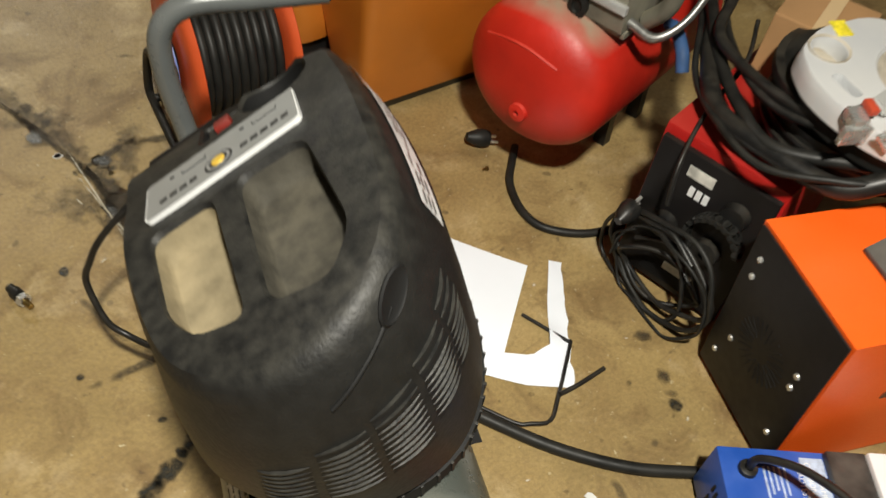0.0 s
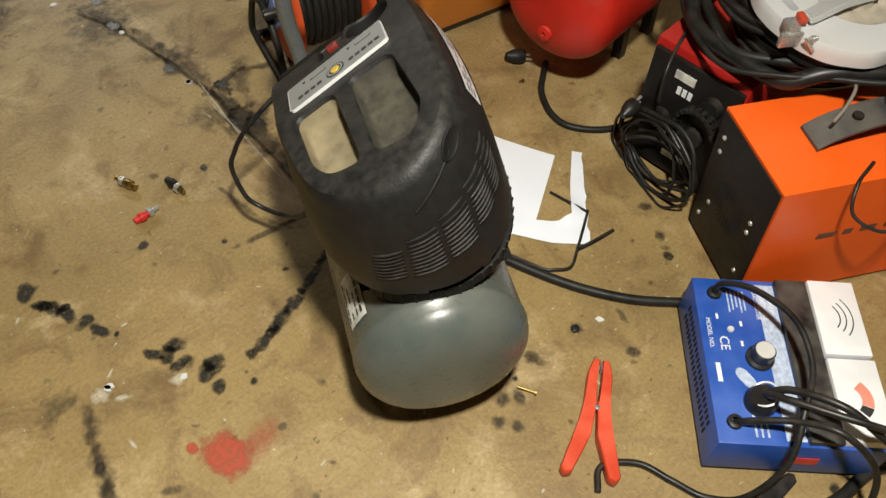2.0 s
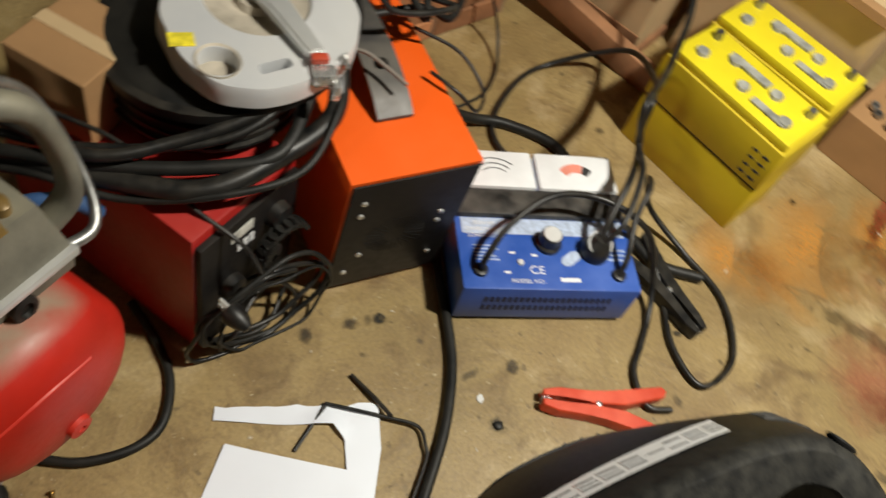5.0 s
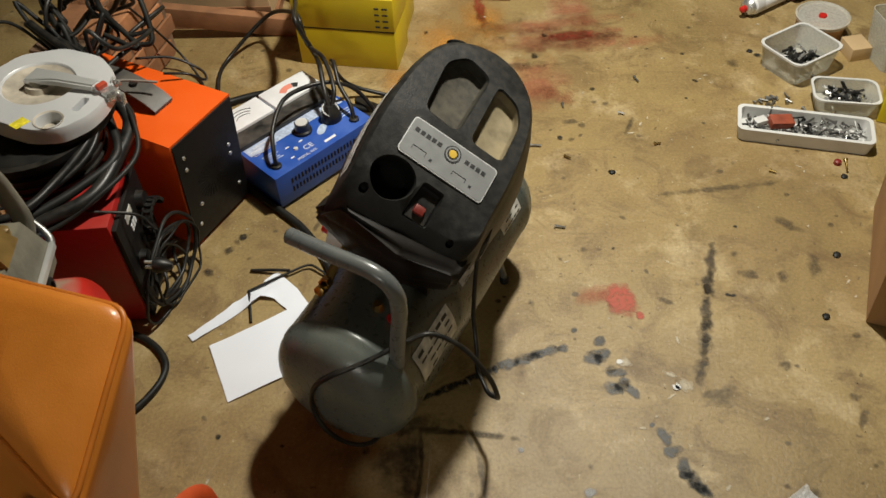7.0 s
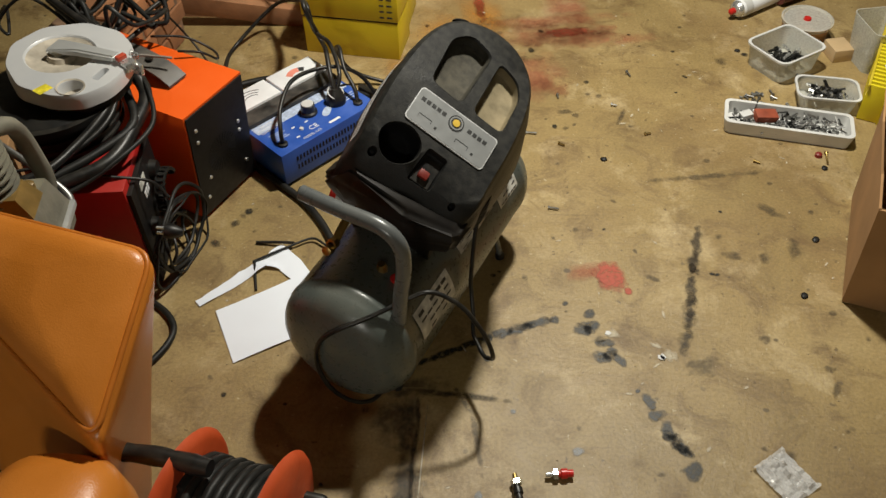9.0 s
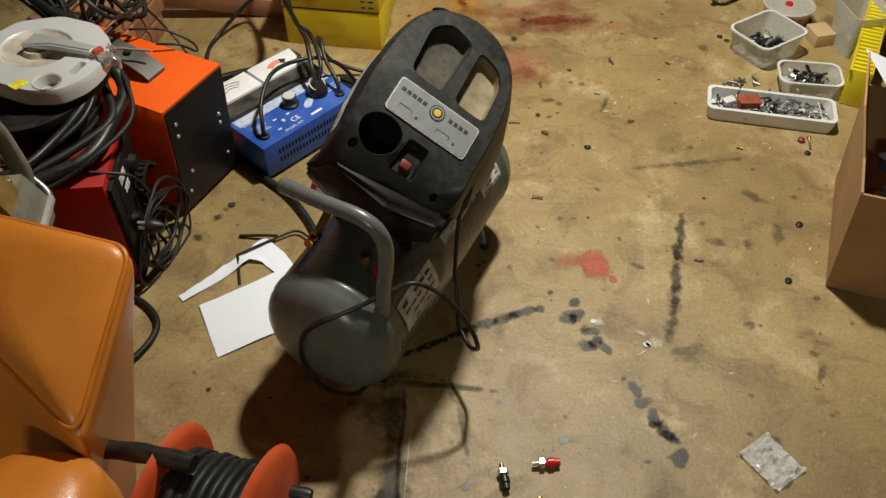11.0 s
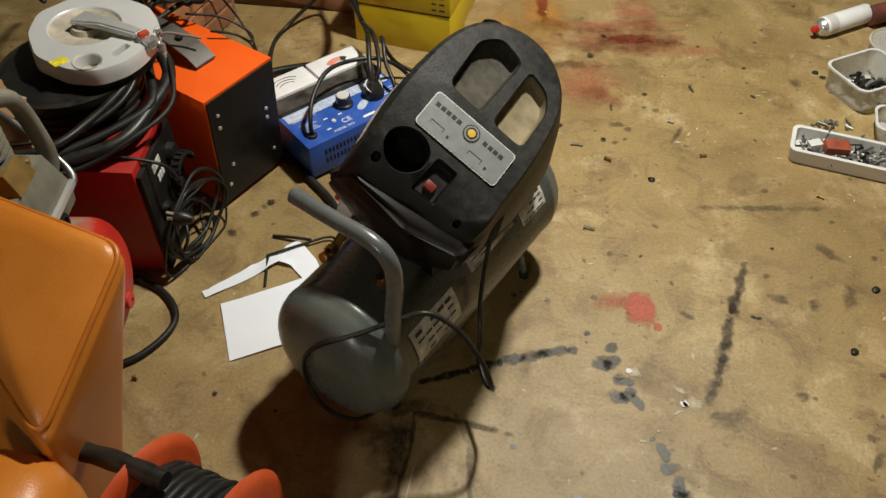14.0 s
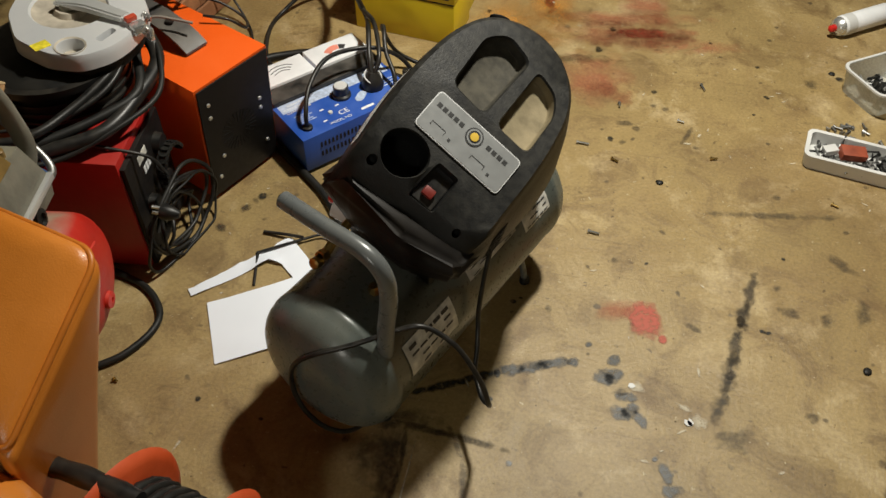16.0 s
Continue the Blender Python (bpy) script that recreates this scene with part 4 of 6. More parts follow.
part("model_print", box(0.196, 0.236, 0.0185, 0.0275, 0.12, 0.1206), WHITE_PAINT, tester)
for k, t_ in enumerate(("500AMP", "CARBON PILE", "LOADTESTER")):
    letters("lettering", t_, 0.0125, pose(0.058, 0.149 - 0.0145 * k, 0.1216), WHITE_PAINT, tester)
for k in range(5):
    part("small_print", box(0.03, 0.08 - 0.006 * (k % 3), 0.064 + 0.008 * k, 0.067 + 0.008 * k, 0.12, 0.1206), PALE_PRINT, tester)
for x, y in ((0.085, 0.035), (0.1, 0.08), (0.145, 0.075)):
    part("small_print", box(x, x + 0.012, y, y + 0.005, 0.12, 0.1206), WHITE_PAINT, tester)
for k in range(3):
    part("small_print", box(0.3, 0.345, 0.07 + 0.011 * k, 0.074 + 0.011 * k, 0.12, 0.1206), PALE_PRINT, tester)
b = box(0.36, 0.3612, 0.14, 0.2, 0.05, 0.075)
part("side_sticker", b, RED_PLASTIC, tester, "orange-red sticker")
plug = part("cable_gland", lathe([(0, 0), (0.03, 0), (0.031, 0.012), (0.026, 0.03), (0.022, 0.036), (0.012, 0.05), (0, 0.05)], 20, pose(0.277, 0.088, 0.12)), BLACK, tester, "bulky black cable boot", 40)
part("gland_ring", lathe([(0.024, 0), (0.026, 0.001), (0.024, 0.002), (0.022, 0.001)], 20, pose(0.277, 0.086, 0.157, 28, 0, 0)), PLATE_EDGE, plug)


def lead(name, pts, r, material=BLACK, label="", category="cable", seg=8, steps=8, parent=None):
    ob = part(name, tube(pts, r, seg, steps), material, parent, "", 60)
    if parent is None:
        tagged(ob, label, category)
    return ob


def tw(x, y, z):
    """The tester's own place in the world."""
    return (Matrix.Translation((-0.456, 1.98, 0)) @ pose(0, 0, 0, 0, 0, 47.1) @ Vector((x, y, z)))[:]


lead("test_lead", [tw(0.037, 0.04, 0.12), tw(0.04, 0.045, 0.16), tw(0.08, 0.09, 0.2), tw(0.16, 0.14, 0.225), tw(0.25, 0.155, 0.215), tw(0.33, 0.13, 0.2), tw(0.4, 0.11, 0.14), tw(0.43, 0.06, 0.05), tw(0.42, 0.0, 0.012), tw(0.39, -0.06, 0.01), tw(0.36, -0.12, 0.01), tw(0.37, -0.19, 0.01), tw(0.42, -0.2, 0.01)], 0.0064, BLACK, "thick black test lead running from the tester to a clamp")
lead("test_lead", [tw(0.318, 0.035, 0.12), tw(0.33, 0.06, 0.155), tw(0.345, 0.12, 0.19), tw(0.38, 0.18, 0.22), tw(0.42, 0.25, 0.16), tw(0.47, 0.25, 0.06), tw(0.55, 0.17, 0.012), tw(0.61, 0.05, 0.01), tw(0.59, -0.09, 0.01), tw(0.5, -0.15, 0.01), tw(0.46, -0.06, 0.01), tw(0.47, 0.06, 0.01), tw(0.46, 0.12, 0.03)], 0.0064, BLACK, "thick black test lead in a loose loop on the floor")
lead("test_lead", [tw(0.277, 0.09, 0.165), tw(0.29, 0.12, 0.2), tw(0.335, 0.19, 0.23), tw(0.39, 0.29, 0.2), (-0.43, 2.42, 0.34), (-0.47, 2.62, 0.30), (-0.56, 2.84, 0.34), (-0.75, 2.92, 0.5), (-0.95, 2.86, 0.52), (-1.1, 2.7, 0.45)], 0.0075, BLACK, "black cable rising from the tester towards the stacked boxes")
lead("test_lead", [tw(0.277, 0.08, 0.16), tw(0.31, 0.10, 0.205), tw(0.36, 0.2, 0.235), tw(0.38, 0.3, 0.23), (-0.44, 2.50, 0.3), (-0.5, 2.66, 0.22), (-0.62, 2.8, 0.12), (-0.75, 2.72, 0.02), (-0.77, 2.6, 0.012), (-0.72, 2.44, 0.012), (-0.62, 2.40, 0.012), (-0.5, 2.5, 0.012)], 0.0068, BLACK, "black cable falling from the tester to the floor")
lead("welding_cable", [(-0.80, 2.30, 0.1), (-0.76, 2.40, 0.03), (-0.70, 2.47, 0.013), (-0.58, 2.51, 0.013), (-0.46, 2.46, 0.013), (-0.36, 2.45, 0.013), (-0.24, 2.42, 0.013), (-0.14, 2.47, 0.013)], 0.0125, BLACK_DUSTY, "heavy black welding cable on the floor behind the tester")


def clamp(m, jaw, label, grip):
    c = thing("battery_clamp", m, label, "clamp")
    for s in (-1, 1):
        b = loft([[(0.0, s * 0.002, z), (0.0, s * 0.016, z), (0.03, s * 0.024, z), (0.09, s * 0.025, z), (0.13, s * 0.03, z), (0.24, s * 0.056, z), (0.25, s * 0.048, z), (0.245, s * 0.034, z), (0.165, s * 0.006, z), (0.095, s * 0.001, z), (0.05, s * 0.007, z)] for z in (0.002, 0.032)])
        bmesh.ops.bevel(b, geom=b.edges[:], offset=0.002, segments=1, affect="EDGES")
        half = part("clamp_half", b, grip, c, "", 40)
        part("jaw", box(0.0, 0.018, s * 0.004 - 0.003, s * 0.004 + 0.003, 0.006, 0.024), jaw, half, "bright metal jaw")
    part("rivet", lathe([(0, 0), (0.006, 0), (0.005, 0.003), (0, 0.004)], 12, pose(0.108, 0, 0.032)), CHROME, c)
    part("spring", tube([(0.098 + 0.009 * math.cos(t), 0.009 * math.sin(t), 0.008 + t * 0.0012) for t in np.linspace(0, 12, 30)], 0.0014, 5, 1), CHROME, c)
    return c


clamp(pose(-0.222, 1.972, 0, 0, 0, 38), CHROME, "red battery clamp lying flat on the floor", mat("orange_red_grip", (0.68, 0.06, 0.02), 0.4, 0, 0.2, 20, 0.2))
clamp(pose(-0.072, 2.34, 0.0, 0, 0, 163), CHROME, "black battery clamp with bright jaws on the floor", BLACK)

# ---- papers and wire stand ----
paper = thing("paper_sheet", pose(0, 0, 0), "torn white sheet of paper on the concrete", "paper")
outline = [(-0.483, 1.346), (-0.562, 1.506), (-0.386, 1.62), (-0.425, 1.655), (-0.46, 1.66), (-0.53, 1.59), (-0.607, 1.52)]
edge = [(-0.624 + (0.192 * k / 16) + 0.0025 * math.sin(k * 2.1), 1.537 + 0.21 * k / 16 + 0.0025 * math.cos(k * 1.7)) for k in range(17)]
outline += edge + [(-0.37, 1.69), (-0.32, 1.62), (-0.27, 1.55), (-0.26, 1.5), (-0.3, 1.455)]
bm = bmesh.new()
vs = [bm.verts.new((x, y, 0.0)) for x, y in outline]
es = [bm.edges.new((vs[i], vs[(i + 1) % len(vs)])) for i in range(len(vs))]
bmesh.ops.triangle_fill(bm, use_beauty=True, edges=es)
bmesh.ops.subdivide_edges(bm, edges=bm.edges[:], cuts=3, use_grid_fill=True)
for v in bm.verts:
    v.co.z = 0.0035 + 0.004 * noise.noise(v.co * 9) + 0.0018 * noise.noise(v.co * 25)
    if (v.co.x + 0.46) ** 2 + (v.co.y - 1.64) ** 2 < 0.002:
        v.co.z += 0.012 * (1 - ((v.co.x + 0.46) ** 2 + (v.co.y - 1.64) ** 2) / 0.002)
    v.co.z = max(v.co.z, 0.0016)
bmesh.ops.solidify(bm, geom=bm.faces[:], thickness=0.0003)
part("sheet", bm, PAPER, paper, "", 60)
lead("wire_stand", [(-0.472, 1.58, 0.004), (-0.492, 1.668, 0.008), (-0.494, 1.676, 0.009), (-0.49, 1.682, 0.009), (-0.40, 1.738, 0.012), (-0.35, 1.765, 0.012), (-0.318, 1.748, 0.012), (-0.30, 1.73, 0.01), (-0.27, 1.66, 0.01)], 0.0035, BLACK, "bent black wire rod lying across the paper", "rod", 7, 4)
lead("wire_stand", [(-0.396, 1.742, 0.017), (-0.44, 1.748, 0.012), (-0.504, 1.752, 0.006)], 0.0042, BLACK, "short black rod beside the torn paper", "rod", 7, 4)
lead("air_hose", [(-0.20, 1.50, 0.2), (-0.215, 1.56, 0.1), (-0.235, 1.62, 0.02), (-0.26, 1.68, 0.012), (-0.316, 1.80, 0.012), (-0.385, 1.9, 0.012), (-0.46, 1.972, 0.012), (-0.53, 2.03, 0.012), (-0.6, 2.1, 0.012)], 0.0105, BLACK_DUSTY, "dusty dark air hose on the floor under the tester", "hose", 10)

# ---- orange welder ----
WM = frame_of((-0.668, 1.84, 0), (0.44, 0.898, 0), (-0.898, 0.44, 0))
welder = thing("welding_machine", WM, "orange welding machine with a black front panel", "welder")
part("case", loft([[(0, 0, 0.012), (0.235, 0, 0.012), (0.235, 0.5, 0.012), (0, 0.5, 0.012)], [(0, -0.028, 0.368), (0.235, -0.028, 0.368), (0.235, 0.48, 0.368), (0, 0.48, 0.368)]]), ORANGE, welder, "bright orange sheet-metal case")
fp = frame_of((0, -0.001, 0.012), (1, 0, 0), (0, -0.028, 0.356))
b = box(0.004, 0.231, 0.004, 0.352, 0.0, 0.004, 0.0015)
b.transform(fp)
front = part("front_panel", b, BLACK_METAL, welder, "plain black front panel with screws", 40)
for x, y in ((0.03, 0.3), (0.03, 0.26), (0.19, 0.22), (0.19, 0.19), (0.05, 0.12), (0.2, 0.07), (0.03, 0.06)):
    b = lathe([(0, 0), (0.006, 0), (0.005, 0.003), (0, 0.0035)], 12, fp @ pose(x, y, 0.004))
    part("screw", b, CHROME, front)
bars_m = fp @ pose(0, 0, 0.004)
# fan grille slots: shade given as thin near-black bars on the panel
for k in range(28):
    t = 2 * math.pi * k / 28
    b = box(0.022 if k % 2 else 0.034, 0.058, -0.0016, 0.0016, 0.0, 0.001)
    b.transform(bars_m @ pose(0.112, 0.17, 0, 0, 0, math.degrees(t)))
    part("vent_slot_shade", b, HOOD_DARK, front)
rr = []
for s in np.linspace(0, 1, 14):
    y, z = 0.085 + 0.33 * s, 0.372 + 0.045 * math.sin(math.pi * min(1, s * 1.0)) ** 0.7
    rr.append([(0.085, y, z), (0.15, y, z), (0.15, y, z + 0.006), (0.085, y, z + 0.006)])
handle = part("carry_handle", loft(rr), mat("grey_strap", (0.06, 0.057, 0.055), 0.5, 0, 0.25, 15, 0.2), welder, "dark grey arched carrying strap", 30)
part("strap_screw", lathe([(0, 0), (0.011, 0), (0.01, 0.004), (0, 0.005)], 14, pose(0.118, 0.17, 0.418)), BLACK, handle)
for x0, w in ((0.12, 0.05), (0.18, 0.03), (0.22, 0.045), (0.275, 0.03), (0.315, 0.06)):
    part("side_lettering", box(0.2345, 0.2365, x0 - 0.01, x0 + w - 0.02, 0.2, 0.216), mat("faded_ink", (0.12, 0.05, 0.03), 0.6, 0, 0.4, 60) if x0 == 0.12 else bpy.data.materials["faded_ink"], welder)
for x, y in ((0.03, 0.04), (0.2, 0.04), (0.03, 0.45), (0.2, 0.45)):
    part("rubber_foot", lathe([(0, 0), (0.014, 0), (0.012, 0.013), (0, 0.013)], 12, pose(x, y, 0)), BLACK, welder)

# ---- red welder with its black face ----
RM = frame_of((-0.728, 1.585, 0), (-0.1, 0.995, 0), (-0.995, -0.1, 0))
red = thing("welding_machine", RM, "red welding machine with a cluttered black front", "welder")
part("case", box(0, 0.235, 0.0, 0.42, 0.012, 0.345, 0.006), DEEP_RED, red, "red sheet-metal case", 40)
face = part("front_panel", box(0.006, 0.229, -0.012, 0.002, 0.016, 0.325, 0.003), BLACK_METAL, red, "black plastic front with sockets and stickers", 40)
for x, z, w, h_ in ((0.07, 0.29, 0.05, 0.022), (0.1, 0.07, 0.06, 0.018)):
    part("sticker", box(x, x + w, -0.0135, -0.011, z - h_ / 2, z + h_ / 2), LABEL, face)
for k in range(3):
    part("sticker_print", box(0.085 + 0.014 * k, 0.095 + 0.014 * k, -0.0135, -0.011, 0.242, 0.262), WHITE_PAINT, face)
for x, z in ((0.07, 0.16), (0.16, 0.16)):
    part("socket", lathe([(0.008, 0), (0.026, 0), (0.024, 0.016), (0.012, 0.02), (0.008, 0.02)], 22, pose(x, -0.012, z, 90, 0, 0)), BLACK, face, "", 40)
part("dial", lathe([(0, 0), (0.026, 0), (0.023, 0.018), (0, 0.02)], 20, pose(0.175, -0.012, 0.26, 90, 0, 0)), BLACK, face, "", 40)
# lower vent slots, the dark of each opening coloured on as a bar
for k in range(8):
    part("vent_slot_shade", box(0.06, 0.2, -0.0128, -0.011, 0.03 + 0.006 * k, 0.033 + 0.006 * k), HOOD_DARK, face)
coil = [(-0.735 + 0.02 * math.sin(t * 0.5) + 0.01 * math.sin(t * 3), 1.70 + 0.085 * math.cos(t), 0.075 + 0.05 * math.sin(t)) for t in np.linspace(0, 9, 24)]
lead("coiled_lead", [(x + 0.035, y, z) for x, y, z in coil], 0.0045, BLACK, "coil of black cable hung on the red machine", steps=3)
rng = random.Random(31)
for k in range(4):
    cy_, cz_, ry_, rz_ = 1.69 + rng.uniform(-0.03, 0.03), 0.08 + rng.uniform(-0.02, 0.03), rng.uniform(0.09, 0.13), rng.uniform(0.06, 0.12)
    cx_, ph = -0.69 + 0.006 * k, rng.uniform(0, 6)
    pts = []
    for t in np.linspace(0, 2 * math.pi * 1.15, 16):
        z = cz_ + rz_ * math.sin(t + ph) + 0.006 * rng.uniform(-1, 1)
        pts.append((cx_ + 0.16 * max(0, 0.06 - z) + 0.008 * rng.uniform(-1, 1) + 0.16 * (cy_ + ry_ * math.cos(t + ph) - 1.69), cy_ + ry_ * math.cos(t + ph) + 0.008 * rng.uniform(-1, 1), max(0.006, z)))
    lead("coiled_lead", pts, rng.choice((0.003, 0.004, 0.005)), rng.choice((BLACK, BLACK_DUSTY)), "thin black lead looped in front of the red machine", steps=5)
for k in range(12):
    t = 0.4 + k * 0.3
    b = lathe([(0.009, -0.004), (0.014, -0.004), (0.014, 0.004), (0.009, 0.004)], 10, Matrix.Translation((-0.705, 1.755 + 0.05 * math.cos(t), 0.2 + 0.055 * math.sin(t))) @ pose(0, 0, 0, 90 + math.degrees(t), 0, 0))
    tagged(part("grip_ring", b, BLACK_DUSTY), "ribbed black grip ring of a torch handle", "grip", "torch grip rings")
plugm = pose(-0.675, 1.61, 0.19, 15, 100, 20)
mp = thing("mains_plug", plugm, "black mains plug hanging with bright pins", "plug")
part("plug_body", lathe([(0, 0), (0.018, 0), (0.02, 0.012), (0.016, 0.03), (0.008, 0.045), (0, 0.045)], 16), BLACK, mp, "", 40)
for s in (-1, 1):
    part("pin", box(s * 0.009 - 0.0022, s * 0.009 + 0.0022, -0.003, 0.003, -0.02, 0.0), CHROME, mp)

# ---- hoses and leads over the machines ----
for k, (dz, r, off) in enumerate(((0.0, 0.017, 0.0), (0.02, 0.011, 0.03), (0.055, 0.01, 0.045), (0.004, 0.006, -0.024), (0.045, 0.007, 0.05))):
    jr = random.Random(40 + k)
    run = [(-1.1, 1.38, 0.33), (-0.97, 1.47, 0.365), (-0.86, 1.55, 0.366), (-0.765, 1.65, 0.368), (-0.72, 1.76, 0.388), (-0.735, 1.86, 0.41), (-0.79, 1.94, 0.43), (-0.87, 2.03, 0.45), (-1.0, 2.12, 0.48)]
    lead("welding_cable", [(x - off + jr.uniform(-0.022, 0.022), y + jr.uniform(-0.012, 0.012), z + dz + jr.uniform(0, 0.022)) for x, y, z in run],
         r, BLACK_DUSTY if k % 2 else BLACK, "thick black welding cable slung over the machines", seg=10)
rng = random.Random(3)
for k in range(12):
    x0, y0 = rng.uniform(-1.0, -0.86), rng.uniform(2.0, 2.2)
    pts = [(x0, y0, 0.42 + rng.uniform(0, 0.05))]
    for j in range(5):
        pts.append((pts[-1][0] + rng.uniform(-0.12, 0.10), pts[-1][1] + rng.uniform(-0.05, 0.14), 0.40 + rng.uniform(0.0, 0.16)))
    pts.append((pts[-1][0] - 0.1, pts[-1][1] + 0.05, 0.36))
    lead("loose_lead", pts, rng.choice((0.0045, 0.006, 0.0075)), rng.choice((BLACK, BLACK_DUSTY)), "loose black cable tangled over the orange machine", seg=7)
lead("earth_lead", [(-0.84, 1.95, 0.43), (-0.79, 1.985, 0.45), (-0.74, 2.0, 0.44), (-0.70, 2.005, 0.432)], 0.0035, mat("grey_lead", (0.22, 0.19, 0.16), 0.5), "thin grey lead lying over the orange machine")
lead("loose_lead", [(-0.72, 2.1, 0.39), (-0.66, 2.11, 0.38), (-0.63, 2.14, 0.34), (-0.66, 2.2, 0.33), (-0.73, 2.2, 0.37), (-0.8, 2.14, 0.41)], 0.0035, BLACK, "loop of thin black cable hanging off the orange machine")
lead("mains_lead", [(-0.83, 2.32, 0.013), (-0.80, 2.43, 0.02), (-0.8, 2.52, 0.012), (-0.85, 2.62, 0.02), (-0.93, 2.66, 0.12), (-1.0, 2.55, 0.35), (-0.98, 2.4, 0.44), (-0.9, 2.25, 0.45)], 0.004, BLACK, "thin black mains lead hanging to the floor")
tagged(part("cable_plug", lathe([(0, 0), (0.013, 0.002), (0.017, 0.02), (0.014, 0.045), (0.006, 0.06), (0, 0.06)], 14, pose(-0.79, 2.35, 0.02, 88, 0, 200)), BLACK, None, "", 40), "black plug end lying beside the orange machine", "plug")
lead("loose_lead", [(-1.0, 1.55, 0.42), (-0.9, 1.6, 0.4), (-0.78, 1.62, 0.36), (-0.69, 1.65, 0.32), (-0.665, 1.67, 0.25)], 0.004, BLACK, "thin black cable lying on the red machine")

# ---- drum vacuum with a white cast head ----
drum = thing("drum_machine", pose(-0.945, 1.80, 0.345), "black round drum with a white cast tool on it", "machine")
part("drum", lathe([(0, 0.0), (0.13, 0.0), (0.15, 0.02), (0.155, 0.06), (0.15, 0.1), (0.162, 0.105), (0.162, 0.12), (0.14, 0.135), (0, 0.14)], 40), BLACK_DUSTY, drum, "dusty black ribbed drum", 40)
for k in range(3):
    part("drum_band", lathe([(0.15, 0), (0.159, 0.002), (0.159, 0.008), (0.15, 0.01)], 40, pose(0, 0, 0.03 + 0.022 * k)), BLACK, drum, "", 40)
part("drum_lid", lathe([(0.163, 0.103), (0.168, 0.105), (0.168, 0.122), (0.15, 0.126)], 40), BLACK, drum, "", 40)
SM = frame_of((-0.885, 1.815, 0.505), (0.52, 0.85, -0.06), (-0.85, 0.52, 0.05))
saw = thing("cast_tool_base", SM, "white cast tool guard with round and slotted holes", "tool")
out = hole_outline([(-0.088, 0.115), (-0.127, 0.016), (-0.106, -0.078), (-0.06, -0.133), (0.006, -0.145), (0.062, -0.132), (0.125, -0.099), (0.168, -0.055), (0.193, 0.019), (0.166, 0.119), (0.08, 0.184), (-0.022, 0.179)], 0.024, 4)
out = [(0.028 + (x - 0.028) * 0.95, 0.052 + (y - 0.052) * 0.95) for x, y in out]
h1 = [(-0.05 + 0.031 * math.cos(t), -0.08 + 0.027 * math.sin(t)) for t in np.linspace(0, 2 * math.pi, 24, endpoint=False)]
h2 = hole_outline([(0.006, -0.107), (0.056, -0.092), (0.052, -0.074), (0.002, -0.088)], 0.008, 4)
h3 = [(0.028 + 0.085 * math.cos(t), 0.052 + 0.085 * math.sin(t)) for t in np.linspace(0, 2 * math.pi, 32, endpoint=False)]
bm = bmesh.new()
es = []
loops = []
for o in (out, h1, h2, h3):
    lv = [bm.verts.new((x, y, 0.03)) for x, y, *_ in o]
    loops.append(lv)
    es += [bm.edges.new((lv[i], lv[(i + 1) % len(lv)])) for i in range(len(lv))]
bmesh.ops.triangle_fill(bm, use_beauty=True, edges=es)
for q, lv in enumerate(loops):
    grow = 1.025 if q == 0 else 0.9
    c = sum((v.co for v in lv), Vector()) / len(lv)
    prev = lv
    for s, z in ((1 + (grow - 1) * 0.5, 0.026), (grow, 0.012), (grow, -0.008 if q == 0 else -0.004)):
        cur = [bm.verts.new((c.x + (v.co.x - c.x) * s, c.y + (v.co.y - c.y) * s, z)) for v in lv]
        for i in range(len(lv)):
            j = (i + 1) % len(lv)
            bm.faces.new((prev[i], prev[j], cur[j], cur[i]))
        prev = cur
part("casting", bm, WHITE_CAST, saw, "white painted casting with worn edges", 40)
part("dark_underside", prism([(0.028 + (x - 0.028) * 0.93, 0.052 + (y - 0.052) * 0.93) for x, y, *_ in out], -0.045, -0.004), BLACK_DUSTY, saw)
part("round_cup", lathe([(0.029, 0.03), (0.033, 0.032), (0.033, 0.024), (0.026, 0.004), (0, 0.004)], 24, pose(-0.05, -0.08, 0)), DUSTY_DISC, saw, "", 40)
part("disc", lathe([(0.086, 0.028), (0.07, 0.02), (0.035, 0.018), (0.03, 0.03), (0, 0.03)], 32, pose(0.028, 0.052, 0)), DUSTY_DISC, saw, "dusty round disc", 40)
part("disc_hub", lathe([(0.022, 0.03), (0.02, 0.042), (0.01, 0.046), (0, 0.046)], 20, pose(0.028, 0.052, 0)), CAST, saw, "", 40)
part("yellow_sticker", box(-0.112, -0.076, -0.052, -0.026, 0.0302, 0.0312), mat("worn_yellow", (0.72, 0.6, 0.03), 0.6, 0, 0.35, 90), saw, "worn yellow sticker")
# grey lever arm from the hub to the edge, with its catch
arm = loft([[(0.0, 0.07, 0.034), (0.055, 0.085, 0.034), (0.055, 0.085, 0.046), (0.0, 0.07, 0.046)], [(0.03, 0.0, 0.04), (0.075, 0.01, 0.04), (0.07, 0.008, 0.056), (0.035, 0.002, 0.056)],
            [(0.072, -0.085, 0.036), (0.106, -0.078, 0.036), (0.102, -0.079, 0.05), (0.076, -0.084, 0.05)]])
bmesh.ops.bevel(arm, geom=arm.edges[:], offset=0.004, segments=2, affect="EDGES")
part("lever_arm", arm, SILVER, saw, "dull grey cast lever arm", 40)
